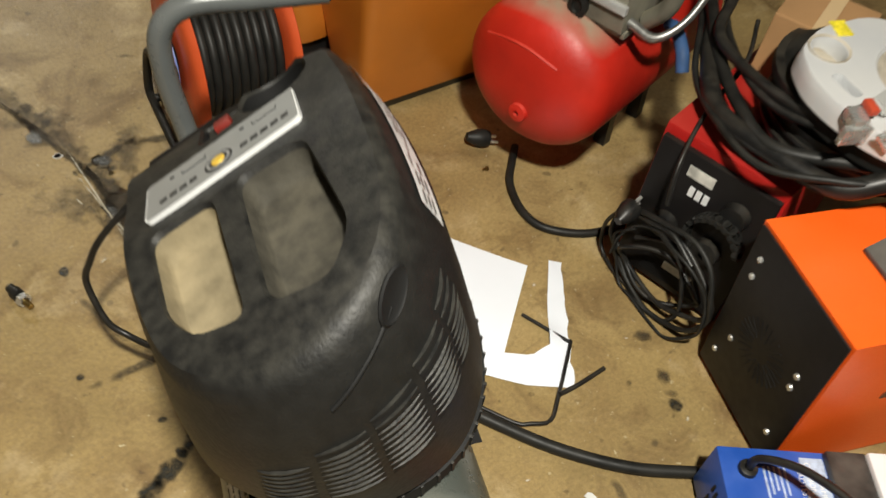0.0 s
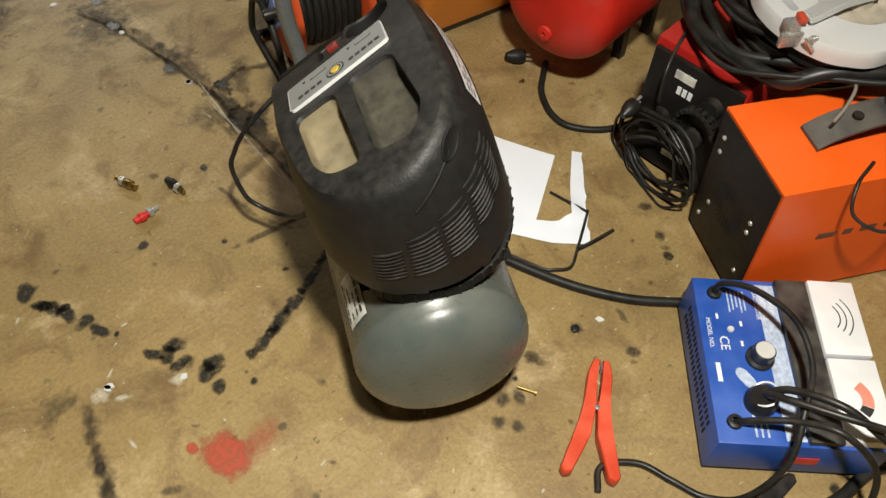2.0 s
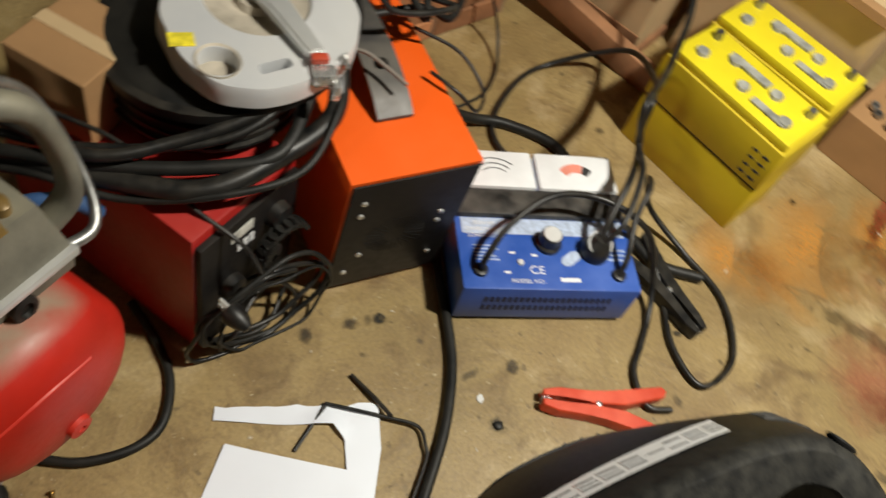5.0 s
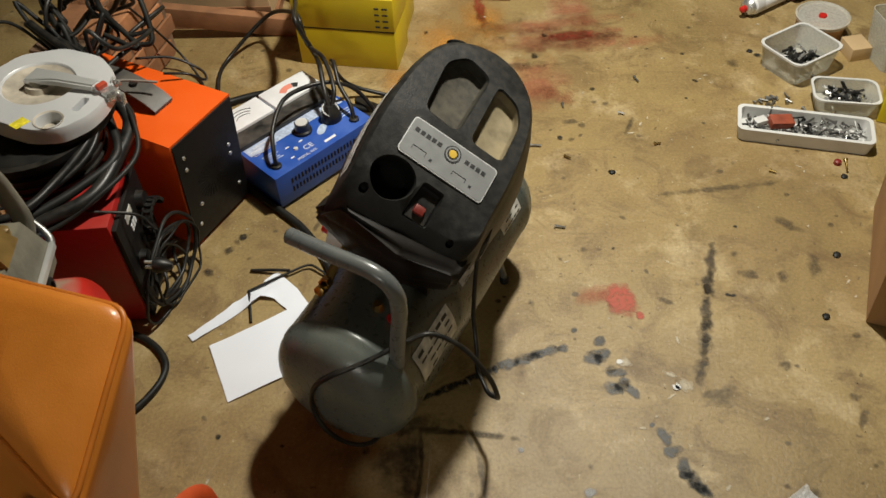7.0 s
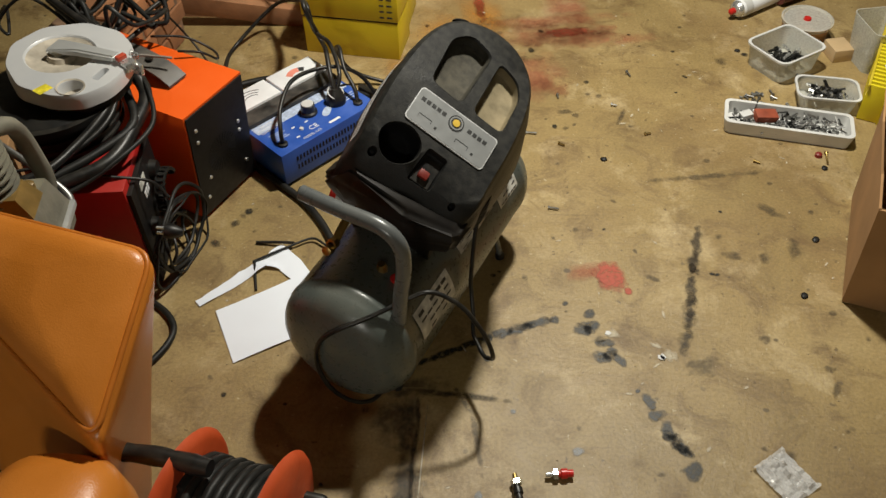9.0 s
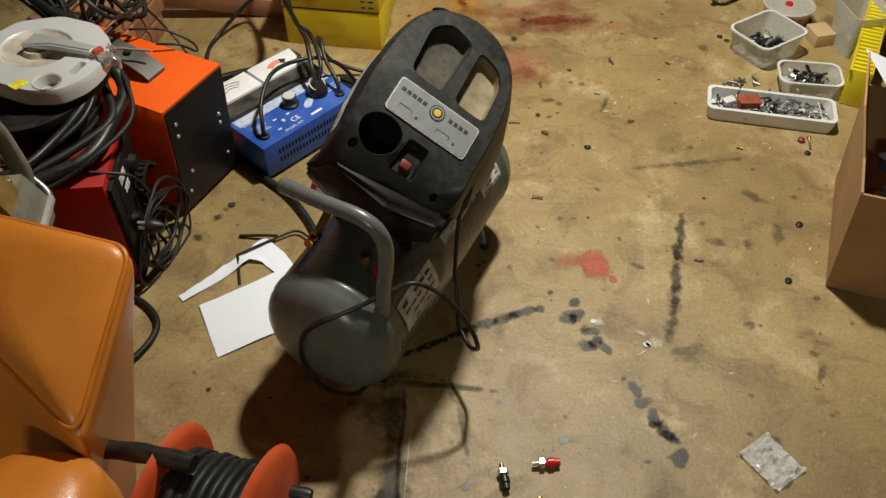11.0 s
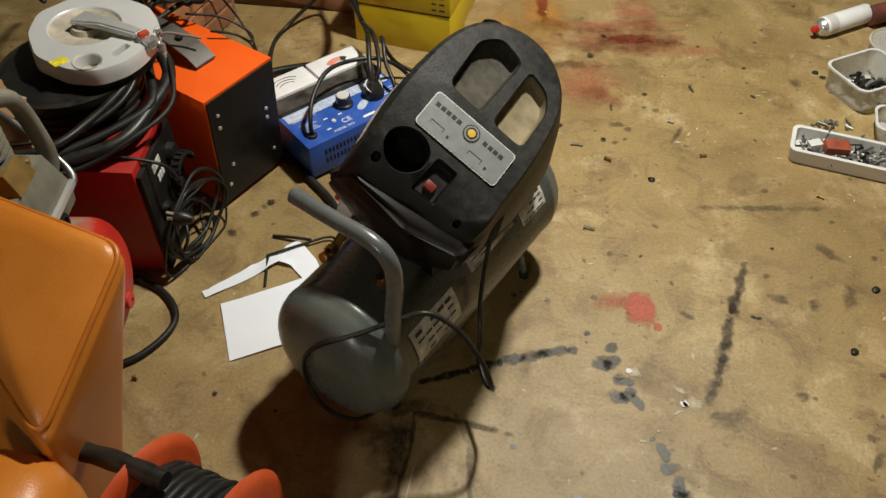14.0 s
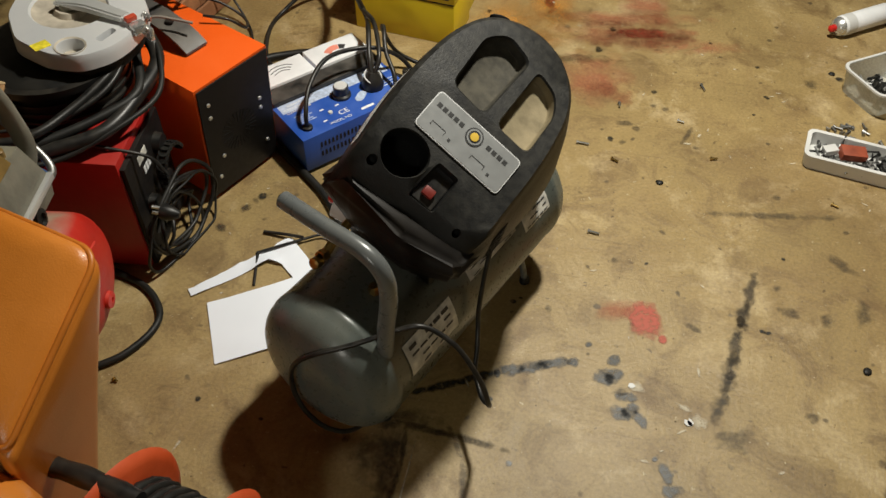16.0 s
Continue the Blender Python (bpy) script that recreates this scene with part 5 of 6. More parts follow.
part("clamp_block", box(0.078, 0.112, -0.122, -0.098, 0.016, 0.04, 0.004), CHROME, saw, "bright steel catch", 40)
part("clamp_block", box(0.106, 0.118, -0.135, -0.09, 0.0, 0.03, 0.003), CHROME, saw, "bright steel catch", 40)
part("red_tab", box(0.078, 0.104, -0.1, -0.086, 0.04, 0.052, 0.003), mat("dull_red", (0.4, 0.05, 0.02), 0.5), saw, "dull red catch button", 40)
for k in range(5):
    t = 0.5 + 0.5 * k
    part("clip", tube([(0.125 + 0.012 * math.cos(t), -0.105 + 0.03 * math.sin(t), 0.02), (0.135, -0.1 + 0.006 * k, 0.036), (0.145 - 0.004 * k, -0.08, 0.012)], 0.0028, 6, 4), CHROME, saw, "", 60)

# ---- red compressor behind ----
rc = thing("air_compressor", pose(-0.62, 1.325, 0, 0, 0, 98), "old red air compressor with a dusty grey pump head", "compressor")
prof = [(0, 0)]
for k in range(1, 9):
    a = radians(90 * k / 8)
    prof.append((0.153 * math.sin(a) ** 0.75, 0.07 * (1 - math.cos(a))))
prof += [(0.153, 0.5)] + [(0.153 * math.cos(radians(90 * k / 6)), 0.5 + 0.07 * math.sin(radians(90 * k / 6))) for k in range(1, 6)] + [(0, 0.57)]
part("tank", lathe(prof, 48, Matrix.Translation((0, 0, 0.266)) @ Matrix.Diagonal((1, 1, 0.95, 1)) @ pose(0, 0, 0, -90, 0, 0)), RED_DUSTY, rc, "red tank thick with dust on top", 40)
part("tank_boss", lathe([(0.006, 0), (0.02, 0), (0.018, 0.012), (0.006, 0.014), (0.006, 0.004), (0, 0.004)], 18, pose(0.009, 0.0063, 0.215, 90, 0, 0)), RED_PAINT, rc, "", 40)
part("weld_ridge", tube([(-0.100, 0.0209, 0.325), (-0.050, 0.0109, 0.342), (0.000, 0.0080, 0.346), (0.060, 0.0109, 0.335)], 0.003, 6, 6), RED_PAINT, rc, "", 60)
for x in (-0.07, 0.07):
    for y in (0.34, 0.48):
        part("leg", loft([[(x - 0.014, y - 0.014, 0), (x + 0.014, y - 0.014, 0), (x + 0.014, y + 0.014, 0), (x - 0.014, y + 0.014, 0)], [(x * 0.9 - 0.012, y - 0.012, 0.15), (x * 0.9 + 0.012, y - 0.012, 0.15), (x * 0.9 + 0.012, y + 0.012, 0.15), (x * 0.9 - 0.012, y + 0.012, 0.15)]]), BLACK, rc)
part("pump_plate", box(-0.12, 0.12, 0.08, 0.42, 0.42, 0.435, 0.004), CAST, rc, "dusty mounting plate", 40)
part("crankcase", loft([[(-0.115, 0.07, 0.435), (0.115, 0.07, 0.435), (0.115, 0.3, 0.435), (-0.115, 0.3, 0.435)], [(-0.115, 0.062, 0.485), (0.115, 0.062, 0.485), (0.115, 0.3, 0.485), (-0.115, 0.3, 0.485)],
                        [(-0.09, 0.085, 0.575), (0.09, 0.085, 0.575), (0.09, 0.28, 0.575), (-0.09, 0.28, 0.575)]]), CAST, rc, "dusty cast crankcase", 40)
part("crankcase_edge", box(-0.118, 0.118, 0.054, 0.066, 0.478, 0.494, 0.003), SILVER, rc, "bright machined edge", 40)
part("sight_glass", lathe([(0, 0), (0.024, 0), (0.024, 0.01), (0.014, 0.012), (0.012, 0.006), (0, 0.006)], 20, pose(0.0, 0.064, 0.455, 90, 0, 0)), BLACK_DUSTY, rc, "", 40)
part("oily_cover", loft([[(-0.07, 0.078, 0.575), (0.03, 0.078, 0.575), (0.03, 0.16, 0.575), (-0.07, 0.16, 0.575)], [(-0.06, 0.1, 0.62), (0.02, 0.1, 0.62), (0.02, 0.16, 0.62), (-0.06, 0.16, 0.62)]]), OILY, rc, "oily brown cover")
part("oil_cap", lathe([(0, 0), (0.016, 0), (0.016, 0.014), (0.01, 0.018), (0, 0.018)], 16, pose(0.05, 0.11, 0.575)), OILY, rc, "", 40)
part("cylinder", lathe([(0, 0), (0.065, 0), (0.065, 0.14), (0, 0.14)], 28, pose(0, 0.2, 0.56)), CAST, rc)
for k in range(9):
    part("cooling_fin", lathe([(0.06, 0), (0.098, 0.001), (0.098, 0.005), (0.06, 0.006)], 28, pose(0, 0.2, 0.6 + 0.0165 * k)), CAST, rc, "", 40)
part("cylinder_head", box(-0.085, 0.085, 0.115, 0.285, 0.745, 0.775, 0.008), CAST, rc, "", 40)
part("pipe", tube([(0.06, 0.14, 0.72), (0.14, 0.12, 0.68), (0.18, 0.12, 0.58), (0.18, 0.12, 0.5), (0.13, 0.14, 0.44)], 0.02, 10, 6), CAST, rc, "dusty ribbed pipe", 60)
part("pipe", tube([(0.115, 0.09, 0.452), (0.19, 0.09, 0.45), (0.23, 0.14, 0.5), (0.22, 0.2, 0.6), (0.1, 0.2, 0.7)], 0.009, 8, 6), DULL_STEEL, rc, "", 60)
part("motor", lathe([(0, 0), (0.075, 0), (0.08, 0.02), (0.08, 0.16), (0.06, 0.18), (0, 0.18)], 28, pose(0.0, 0.33, 0.52, -90, 0, 0)), BLACK_DUSTY, rc, "dark motor", 40)
for ob in rc.children:
    if ob.name.split(".")[0] in ("pump_plate", "crankcase", "crankcase_edge", "sight_glass", "oily_cover", "oil_cap", "cylinder", "cooling_fin", "cylinder_head", "pipe", "motor"):
        ob.matrix_basis = Matrix.Translation((0.034, 0.06, -0.03)) @ Matrix.Diagonal((0.76, 1, 1, 1))
for ob in rc.children:
    if ob.name.split(".")[0] in ("tank", "tank_boss", "weld_ridge"):
        ob.matrix_basis = Matrix.Translation((0, 0.04, 0))
lead("blue_hose", [(-0.92, 1.43, 0.37), (-0.89, 1.46, 0.39), (-0.86, 1.5, 0.38), (-0.85, 1.52, 0.35)], 0.012, BLUE_CLOTH, "short piece of blue hose behind the red compressor", "hose", 12)
lead("mains_lead", [(-0.78, 1.255, 0.01), (-0.738, 1.287, 0.009), (-0.69, 1.33, 0.009), (-0.655, 1.40, 0.009), (-0.66, 1.46, 0.009), (-0.718, 1.52, 0.009), (-0.8, 1.55, 0.01), (-0.87, 1.56, 0.02)], 0.0085, BLACK_DUSTY, "thick dark mains lead in a loop on the floor")
lp = thing("mains_plug", pose(-0.74, 1.21, 0.02, 80, 0, 60), "dark mains plug lying on the floor", "plug")
part("plug_body", lathe([(0, 0), (0.017, 0), (0.02, 0.012), (0.018, 0.03), (0.009, 0.05), (0, 0.05)], 16), BLACK_DUSTY, lp, "", 40)
for s in (-1, 1):
    part("pin", box(s * 0.009 - 0.0022, s * 0.009 + 0.0022, -0.0025, 0.0025, -0.02, 0.0), CHROME, lp)

# ---- cardboard box on the red machine ----
card = thing("cardboard_box", pose(-1.04, 1.64, 0.345, 0, 0, 14), "small brown cardboard box on the red machine", "box")
part("carton", box(-0.07, 0.07, -0.07, 0.08, 0, 0.13, 0.003), CARD, card)
part("tape", box(-0.0705, 0.0705, -0.005, 0.02, 0.1295, 0.1312), CARD_PALE, card)

# ---- orange vinyl seat ----
seat = thing("vinyl_armchair", pose(0, 0, 0), "worn orange vinyl armchair with piped seams", "chair")
FOOT = [(-0.575, 0.985, 0.0), (-0.6, 0.845, 0.0), (-0.84, 0.9, 0.0), (-0.93, 1.03, 0.0)]
HEAD = [(-0.446, 1.125, 0.622), (-0.5, 0.832, 0.478), (-0.86, 1.12, 0.57), (-0.93, 1.255, 0.635)]


def panel(f, scale=1.0, lift=0.0, r=0.03):
    """A level of the tapering chair side: f from the floor (0) to the padded top (1)."""
    pts = [Vector(a).lerp(Vector(b), f) for a, b in zip(FOOT, HEAD)]
    c = sum(pts, Vector()) / 4
    ring_ = hole_outline([(c + (p - c) * scale)[:] for p in pts], r, 6)
    return [(x, y, z + lift) for x, y, z in ring_]


part("plinth", loft([panel(0.0, 0.93), panel(0.05, 0.93)]), BLACK, seat, "black plinth")
part("base", loft([panel(0.045, 0.985), panel(0.06), panel(0.3, 0.985), panel(0.6, 0.985), panel(0.85, 1.0), panel(0.96, 1.004), panel(0.985, 0.995), panel(1.0, 0.97)]), VINYL, seat, "tapering orange vinyl side panel", 50)
rs = []
for f, z in ((0.975, 0.0), (0.97, 0.008), (0.94, 0.017), (0.87, 0.026), (0.74, 0.033), (0.5, 0.038), (0.2, 0.04)):
    rs.append([(x, y, z_ + 0.005 * noise.noise(Vector((x * 9, y * 9, f * 4)))) for x, y, z_ in panel(1.0, f, z, 0.04 * f)])
part("arm_pad", loft(rs), VINYL, seat, "glossy orange padded top", 60)
welt = panel(1.0, 0.968, 0.01, 0.038)
part("piping", tube(welt + welt[:1], 0.0055, 7, 1), VINYL_SEAM, seat, "raised seam", 60)
rs = []
for s_, z in ((0.9, 0.12), (1.0, 0.18), (1.03, 0.34), (0.99, 0.41), (0.9, 0.445), (0.7, 0.468), (0.35, 0.478)):
    rs.append([(-0.575 + 0.122 * s_ * math.copysign(abs(math.cos(t)) ** 0.7, math.cos(t)), 0.665 + 0.195 * s_ * math.copysign(abs(math.sin(t)) ** 0.6, math.sin(t)), z) for t in np.linspace(0, 2 * math.pi, 36, endpoint=False)])
part("seat_cushion", loft(rs), VINYL, seat, "plump orange seat cushion", 60)
part("seat_base", box(-0.68, -0.47, 0.5, 0.82, 0.0, 0.13, 0.02), BLACK, seat, "dark seat base", 40)

# ---- cable reel ----
RLM = frame_of((-0.337, 0.835, 0.188), (-0.97, 0.24, 0), (0, 0, 1))
reel = thing("cable_reel", RLM, "orange cable reel wound with black cable in a tube stand", "reel")


def flange(x, name, label):
    prof = [(0.03, -0.003), (0.15, -0.003), (0.164, 0.004), (0.17, 0.012), (0.166, 0.014), (0.15, 0.004), (0.03, 0.003)]
    return part(name, lathe(prof, 40, pose(x, 0, 0, 0, 90, 0)), REEL_ORANGE, reel, label, 40)


f0 = flange(-0.092, "flange", "dusty orange plastic flange")
f1 = flange(0.092, "flange", "dusty orange plastic flange")
part("core", lathe([(0.0, -0.09), (0.095, -0.09), (0.095, 0.09), (0, 0.09)], 24, pose(0, 0, 0, 0, 90, 0)), BLACK, reel)
part("socket_plate", lathe([(0, 0), (0.07, 0), (0.07, 0.012), (0.06, 0.016), (0, 0.016)], 28, pose(-0.105, 0, 0, 0, -90, 0)), SOCKET_BLUE, f0, "blue socket plate", 40)
for a in (30, 150, 270):
    y, z = 0.038 * math.cos(radians(a)), 0.038 * math.sin(radians(a))
    part("socket", lathe([(0.019, 0), (0.021, 0.003), (0.017, 0.003), (0.016, -0.004), (0, -0.004)], 20, pose(-0.121, y, z, 0, -90, 0)), BLACK, f0, "", 40)
wind = []
for layer, rad in enumerate((0.105, 0.12)):
    for t in np.linspace(0, 2 * math.pi * 9, 9 * 20):
        k = t / (2 * math.pi * 9)
        x = -0.078 + 0.156 * (k if layer == 0 else 1 - k)
        wind.append((x, (rad + 0.002 * math.sin(t * 0.37)) * math.cos(t), (rad + 0.002 * math.sin(t * 0.37)) * math.sin(t)))
part("wound_cable", tube(wind, 0.0098, 7, 1), BLACK_DUSTY, reel, "turns of dusty black cable", 60)
part("crank_knob", lathe([(0, 0), (0.012, 0), (0.014, 0.03), (0.012, 0.04), (0, 0.042)], 14, pose(-0.112, 0.03, 0.085, 0, -90, 0)), BLACK, reel, "", 40)
for x in (-0.13, 0.125):
    part("tube_stand", tube([(x, 0.0, 0.0), (x, -0.03, 0.07), (x, -0.12, 0.12), (x, -0.172, 0.13), (x, -0.178, 0.1), (x, -0.178, 0.0), (x, -0.178, -0.1), (x, -0.172, -0.13), (x, -0.12, -0.12), (x, -0.03, -0.07), (x, 0.0, 0.0)], 0.009, 8, 5), BLACK_DUSTY, reel, "bent black tube stand", 60)
for z in (-0.11, 0.11):
    part("cross_tube", tube([(-0.13, -0.178, z), (0.0, -0.178, z), (0.125, -0.178, z)], 0.009, 8, 3), BLACK_DUSTY, reel, "", 60)
part("ribbed_grip", tube([(0.22, 0.135, 0.03), (0.12, 0.15, 0.035), (0.03, 0.155, 0.035)], 0.019, 12, 8, radii=[1, 0.86] * 14), BLACK, reel, "ribbed black rubber grip", 40)

# ---- yellow batteries ----
def battery(m, label, pole):
    b_ = thing("battery", m, label, "battery", "yellow batteries")
    part("case", box(0, 0.335, 0, 0.165, 0, 0.14, 0.004), YELLOW, b_, "yellow plastic case", 40)
    part("lid", box(-0.002, 0.337, -0.002, 0.167, 0.146, 0.262, 0.004), YELLOW, b_, "yellow upper case", 40)
    part("seam", box(0.003, 0.332, 0.003, 0.162, 0.138, 0.148), BLACK, b_, "dark seam")
    part("cover", box(0.004, 0.331, 0.004, 0.161, 0.262, 0.284, 0.006), YELLOW_TOP, b_, "bright yellow top cover", 40)
    for k in range(5):
        g = part("filler_cap", lathe([(0, 0), (0.016, 0), (0.015, 0.008), (0.008, 0.009), (0, 0.006)], 16, pose(0.05 + 0.058 * k, 0.05 + 0.05 * (k % 2), 0.284)), GREY_DIRT, b_, "grimy filler cap", 40)
    for x in (0.035, 0.3):
        part("terminal", lathe([(0, 0), (0.012, 0), (0.01, 0.018), (0, 0.018)], 14, pose(x, 0.125, 0.284)), DULL_STEEL, b_, "", 40)
    part("link_bar", box(0.09, 0.2, 0.095, 0.118, 0.284, 0.292, 0.002), GREY_DIRT, b_, "dull grey link bar", 40)
    part("link_bar", box(0.2, 0.29, 0.03, 0.05, 0.284, 0.29, 0.002), GREY_DIRT, b_, "", 40)
    for k in range(4):
        part("embossed_mark", box(0.275, 0.29, -0.0035, 0.0, 0.16 + 0.022 * k, 0.166 + 0.022 * k), INK, b_)
        part("embossed_mark", box(0.3, 0.318, -0.0035, 0.0, 0.16 + 0.022 * k, 0.166 + 0.022 * k), INK, b_)
    return b_


battery(pose(-0.505, 2.695, 0, 0, 0, -8.5), "yellow plastic battery with grimy caps, standing on the floor", 0)
battery(pose(-0.49, 2.885, 0, 0, 0, -6), "yellow plastic battery, grimy on top, behind another", 0)
bub = thing("cardboard_box", pose(-0.13, 3.09, 0, 0, 0, -5), "brown cardboard box heaped with grey metal parts", "box")
part("carton", box(0, 0.34, 0, 0.3, 0, 0.14, 0.003), CARD, bub)
rng = random.Random(8)
for k in range(70):
    x, y = rng.uniform(0.03, 0.31), rng.uniform(0.03, 0.27)
    b = lathe([(0.005, 0), (0.013, 0), (0.013, 0.009), (0.005, 0.009)], 6, pose(x, y, 0.142 + rng.uniform(0, 0.02), rng.uniform(-40, 40), rng.uniform(-40, 40), 0))
    part("nut", b, DULL_STEEL, bub)

# ---- stacked boxes, bricks and a leaning plank at the back ----
stack = thing("cardboard_box", pose(-1.08, 2.925, 0), "pale cardboard box with dark edges and an orange mark", "box")
part("carton", box(0, 0.44, 0, 0.35, 0.03, 0.5, 0.004), CARD_PALE, stack)
part("orange_mark", box(0.22, 0.36, -0.0015, 0.001, 0.3, 0.42), REEL_ORANGE, stack, "orange printed square")
part("mark_bar", box(0.25, 0.27, -0.003, 0.0, 0.32, 0.4), WHITE_PAINT, stack)
part("mark_bar", box(0.30, 0.32, -0.003, 0.0, 0.32, 0.4), WHITE_PAINT, stack)
for z in (0.03, 0.2):
    part("brown_band", box(-0.002, 0.442, -0.004, 0.0, z, z + 0.05), WOOD, stack, "brown strip along the box")
part("base_slat", box(-0.01, 0.45, -0.01, 0.35, 0, 0.03), WOOD, stack, "dark wooden base")
stack2 = thing("cardboard_box", pose(-0.6, 3.02, 0, 0, 0, -4), "large pale cardboard box behind the batteries", "box")
part("carton", box(0, 0.42, 0.05, 0.4, 0, 0.42, 0.004), CARD_PALE, stack2)
part("flap", box(0.0, 0.42, 0.02, 0.05, 0.40, 0.424, 0.002), CARD, stack2)
tagged(part("plank", sub(frame_of((-1.02, 2.86, 0.1), (0.52, 0.02, -0.08), (0, 0, 1)), 0, 0.5, -0.035, 0.035, -0.02, 0.02, 0.004), WOOD, None, "", 40), "dark wooden plank leaning against the boxes", "plank")
bw = thing("brick_stack", frame_of((-1.04, 2.36, 0), (0.2, 0.98, 0), (-0.98, 0.2, 0)), "low stack of brown bricks", "bricks")
part("mortar_bed", box(0.005, 0.43, 0.006, 0.215, 0, 0.26), MORTAR, bw)
bmesh_b = box(-0.105, 0.105, -0.05, 0.05, -0.031, 0.031, 0.004, 1)
brick_me = bpy.data.meshes.new("brick")
bmesh_b.to_mesh(brick_me)
bmesh_b.free()
brick_me.materials.append(BRICK)
rng = random.Random(2)
for row in range(4):
    for col in range(3):
        x = 0.02 + col * 0.222 + (0.111 if row % 2 else 0)
        if x > 0.4:
            continue
        for y in (0.05, 0.17):
            ob = new("brick", brick_me)
            ob.parent = bw
            ob.matrix_basis = pose(min(x + 0.06, 0.35), y, 0.034 + row * 0.069, 0, 0, rng.uniform(-2, 2))

# ---- cardboard box of parts ----
cb = thing("cardboard_box", frame_of((1.04, 1.584, 0), (0.94, -0.33, 0), (0.33, 0.94, 0)), "open brown cardboard box full of dark parts", "box")
for nm, ring0, ring1 in (("side_panel", [(0, 0), (0.0, 0.42), (0.006, 0.42), (0.006, 0)], [(-0.02, -0.01), (-0.02, 0.43), (-0.014, 0.43), (-0.014, -0.01)]), ("front_panel", [(0, 0), (0.45, 0), (0.45, 0.006), (0, 0.006)], [(-0.02, -0.012), (0.47, -0.012), (0.47, -0.006), (-0.02, -0.006)]),
                         ("side_panel", [(0.45, 0), (0.45, 0.42), (0.444, 0.42), (0.444, 0)], [(0.47, -0.01), (0.47, 0.43), (0.464, 0.43), (0.464, -0.01)]), ("back_panel", [(0, 0.42), (0.45, 0.42), (0.45, 0.414), (0, 0.414)], [(-0.02, 0.432), (0.47, 0.432), (0.47, 0.426), (-0.02, 0.426)])):
    part(nm, loft([[(x, y, 0.002) for x, y in ring0], [(x, y, 0.33) for x, y in ring1]]), CARD, cb, "brown corrugated cardboard")
part("bottom_panel", box(0.004, 0.446, 0.004, 0.416, 0.001, 0.007), CARD, cb)
part("flap", loft([[(-0.02, 0.12, 0.328), (-0.02, 0.43, 0.328), (-0.015, 0.43, 0.33), (-0.015, 0.12, 0.33)], [(-0.05, 0.2, 0.42), (-0.05, 0.42, 0.43), (-0.045, 0.42, 0.43), (-0.045, 0.2, 0.42)]]), CARD, cb, "raised flap")
rng = random.Random(4)
for k in range(18):
    x, y = rng.uniform(0.08, 0.36), rng.uniform(0.08, 0.34)
    tagged(part("machine_part", lathe([(0.01, 0), (0.05, 0), (0.055, 0.03), (0.03, 0.04), (0.01, 0.04)], 14, Matrix(cb.matrix_basis) @ pose(x, y, 0.12 + 0.008 * k, rng.uniform(-50, 50), rng.uniform(-50, 50), 0)), BLACK, None, "", 40), "oily black machine part in the cardboard box", "part", "parts in the box")
bd = thing("blue_disc", cb.matrix_basis @ pose(0.13, 0.16, 0.27, 10, -20, 0), "blue rimmed disc among the dark parts", "disc")
part("rim", lathe([(0.055, 0), (0.065, 0.002), (0.066, 0.012), (0.058, 0.014), (0.055, 0.0)], 32), SOCKET_BLUE, bd, "", 40)
part("centre", lathe([(0, 0.004), (0.056, 0.004), (0.056, 0.008), (0, 0.01)], 32), BLACK, bd)
part("bolt", lathe([(0, 0), (0.01, 0), (0.009, 0.006), (0, 0.007)], 12, pose(0, 0, 0.01)), CHROME, bd)
tagged(part("white_card", sub(cb.matrix_basis @ pose(0.005, 0.334, 0.40, 8, 28, 30), 0, 0.22, -0.13, 0.13, 0, 0.002), PAPER), "white sheet standing in the cardboard box", "paper")

# ---- trays and tubs of fixings ----
def bolt(m, length, r, material, parent):
    b = lathe([(0, 0), (r * 1.9, 0), (r * 1.9, r * 1.4), (r, r * 1.4), (r, length), (0, length)], 7, m)
    return part("bolt", b, material, parent, "", 40)


TM = frame_of((0.862, 2.268, 0), (0.35, -0.075, 0), (0.075, 0.35, 0))
tray = thing("steel_tray", TM, "white rectangular tray full of screws and bolts", "tray")
o2 = [(x + 0.19, y + 0.06) for x, y in rounded(0.385, 0.125, 0.022, 5)]
i2 = [(x + 0.19, y + 0.06) for x, y in rounded(0.362, 0.102, 0.016, 5)]
rs = [[(0.19 + (x - 0.19) * 0.96, 0.06 + (y - 0.06) * 0.92, 0.001) for x, y in o2], [(x, y, 0.042) for x, y in o2], [(x, y, 0.046) for x, y in o2], [(x, y, 0.046) for x, y in i2], [(0.19 + (x - 0.19) * 0.97, 0.06 + (y - 0.06) * 0.93, 0.004) for x, y in i2]]
part("tray_body", loft(rs), PALE_PLASTIC, tray, "chipped white tray", 40)
rng = random.Random(11)
for k in range(150):
    x, y = rng.uniform(0.03, 0.35), rng.uniform(0.02, 0.1)
    m = pose(x, y, 0.014 + rng.uniform(0, 0.02), 90 + rng.uniform(-25, 25), 0, rng.uniform(0, 360))
    bolt(m, rng.uniform(0.012, 0.04), rng.uniform(0.0018, 0.0035), rng.choice((DULL_STEEL, DULL_STEEL, CHROME, BLACK_DUSTY)), tray)
tagged(part("copper_block", sub(TM @ pose(0.12, 0.062, 0.03, 8, 6, 20), -0.035, 0.035, -0.02, 0.02, 0, 0.024, 0.003), mat("rust_red", (0.3, 0.07, 0.035), 0.5, 0.1, 0.3, 20), None, "", 40), "rust-red block lying among the screws", "block")
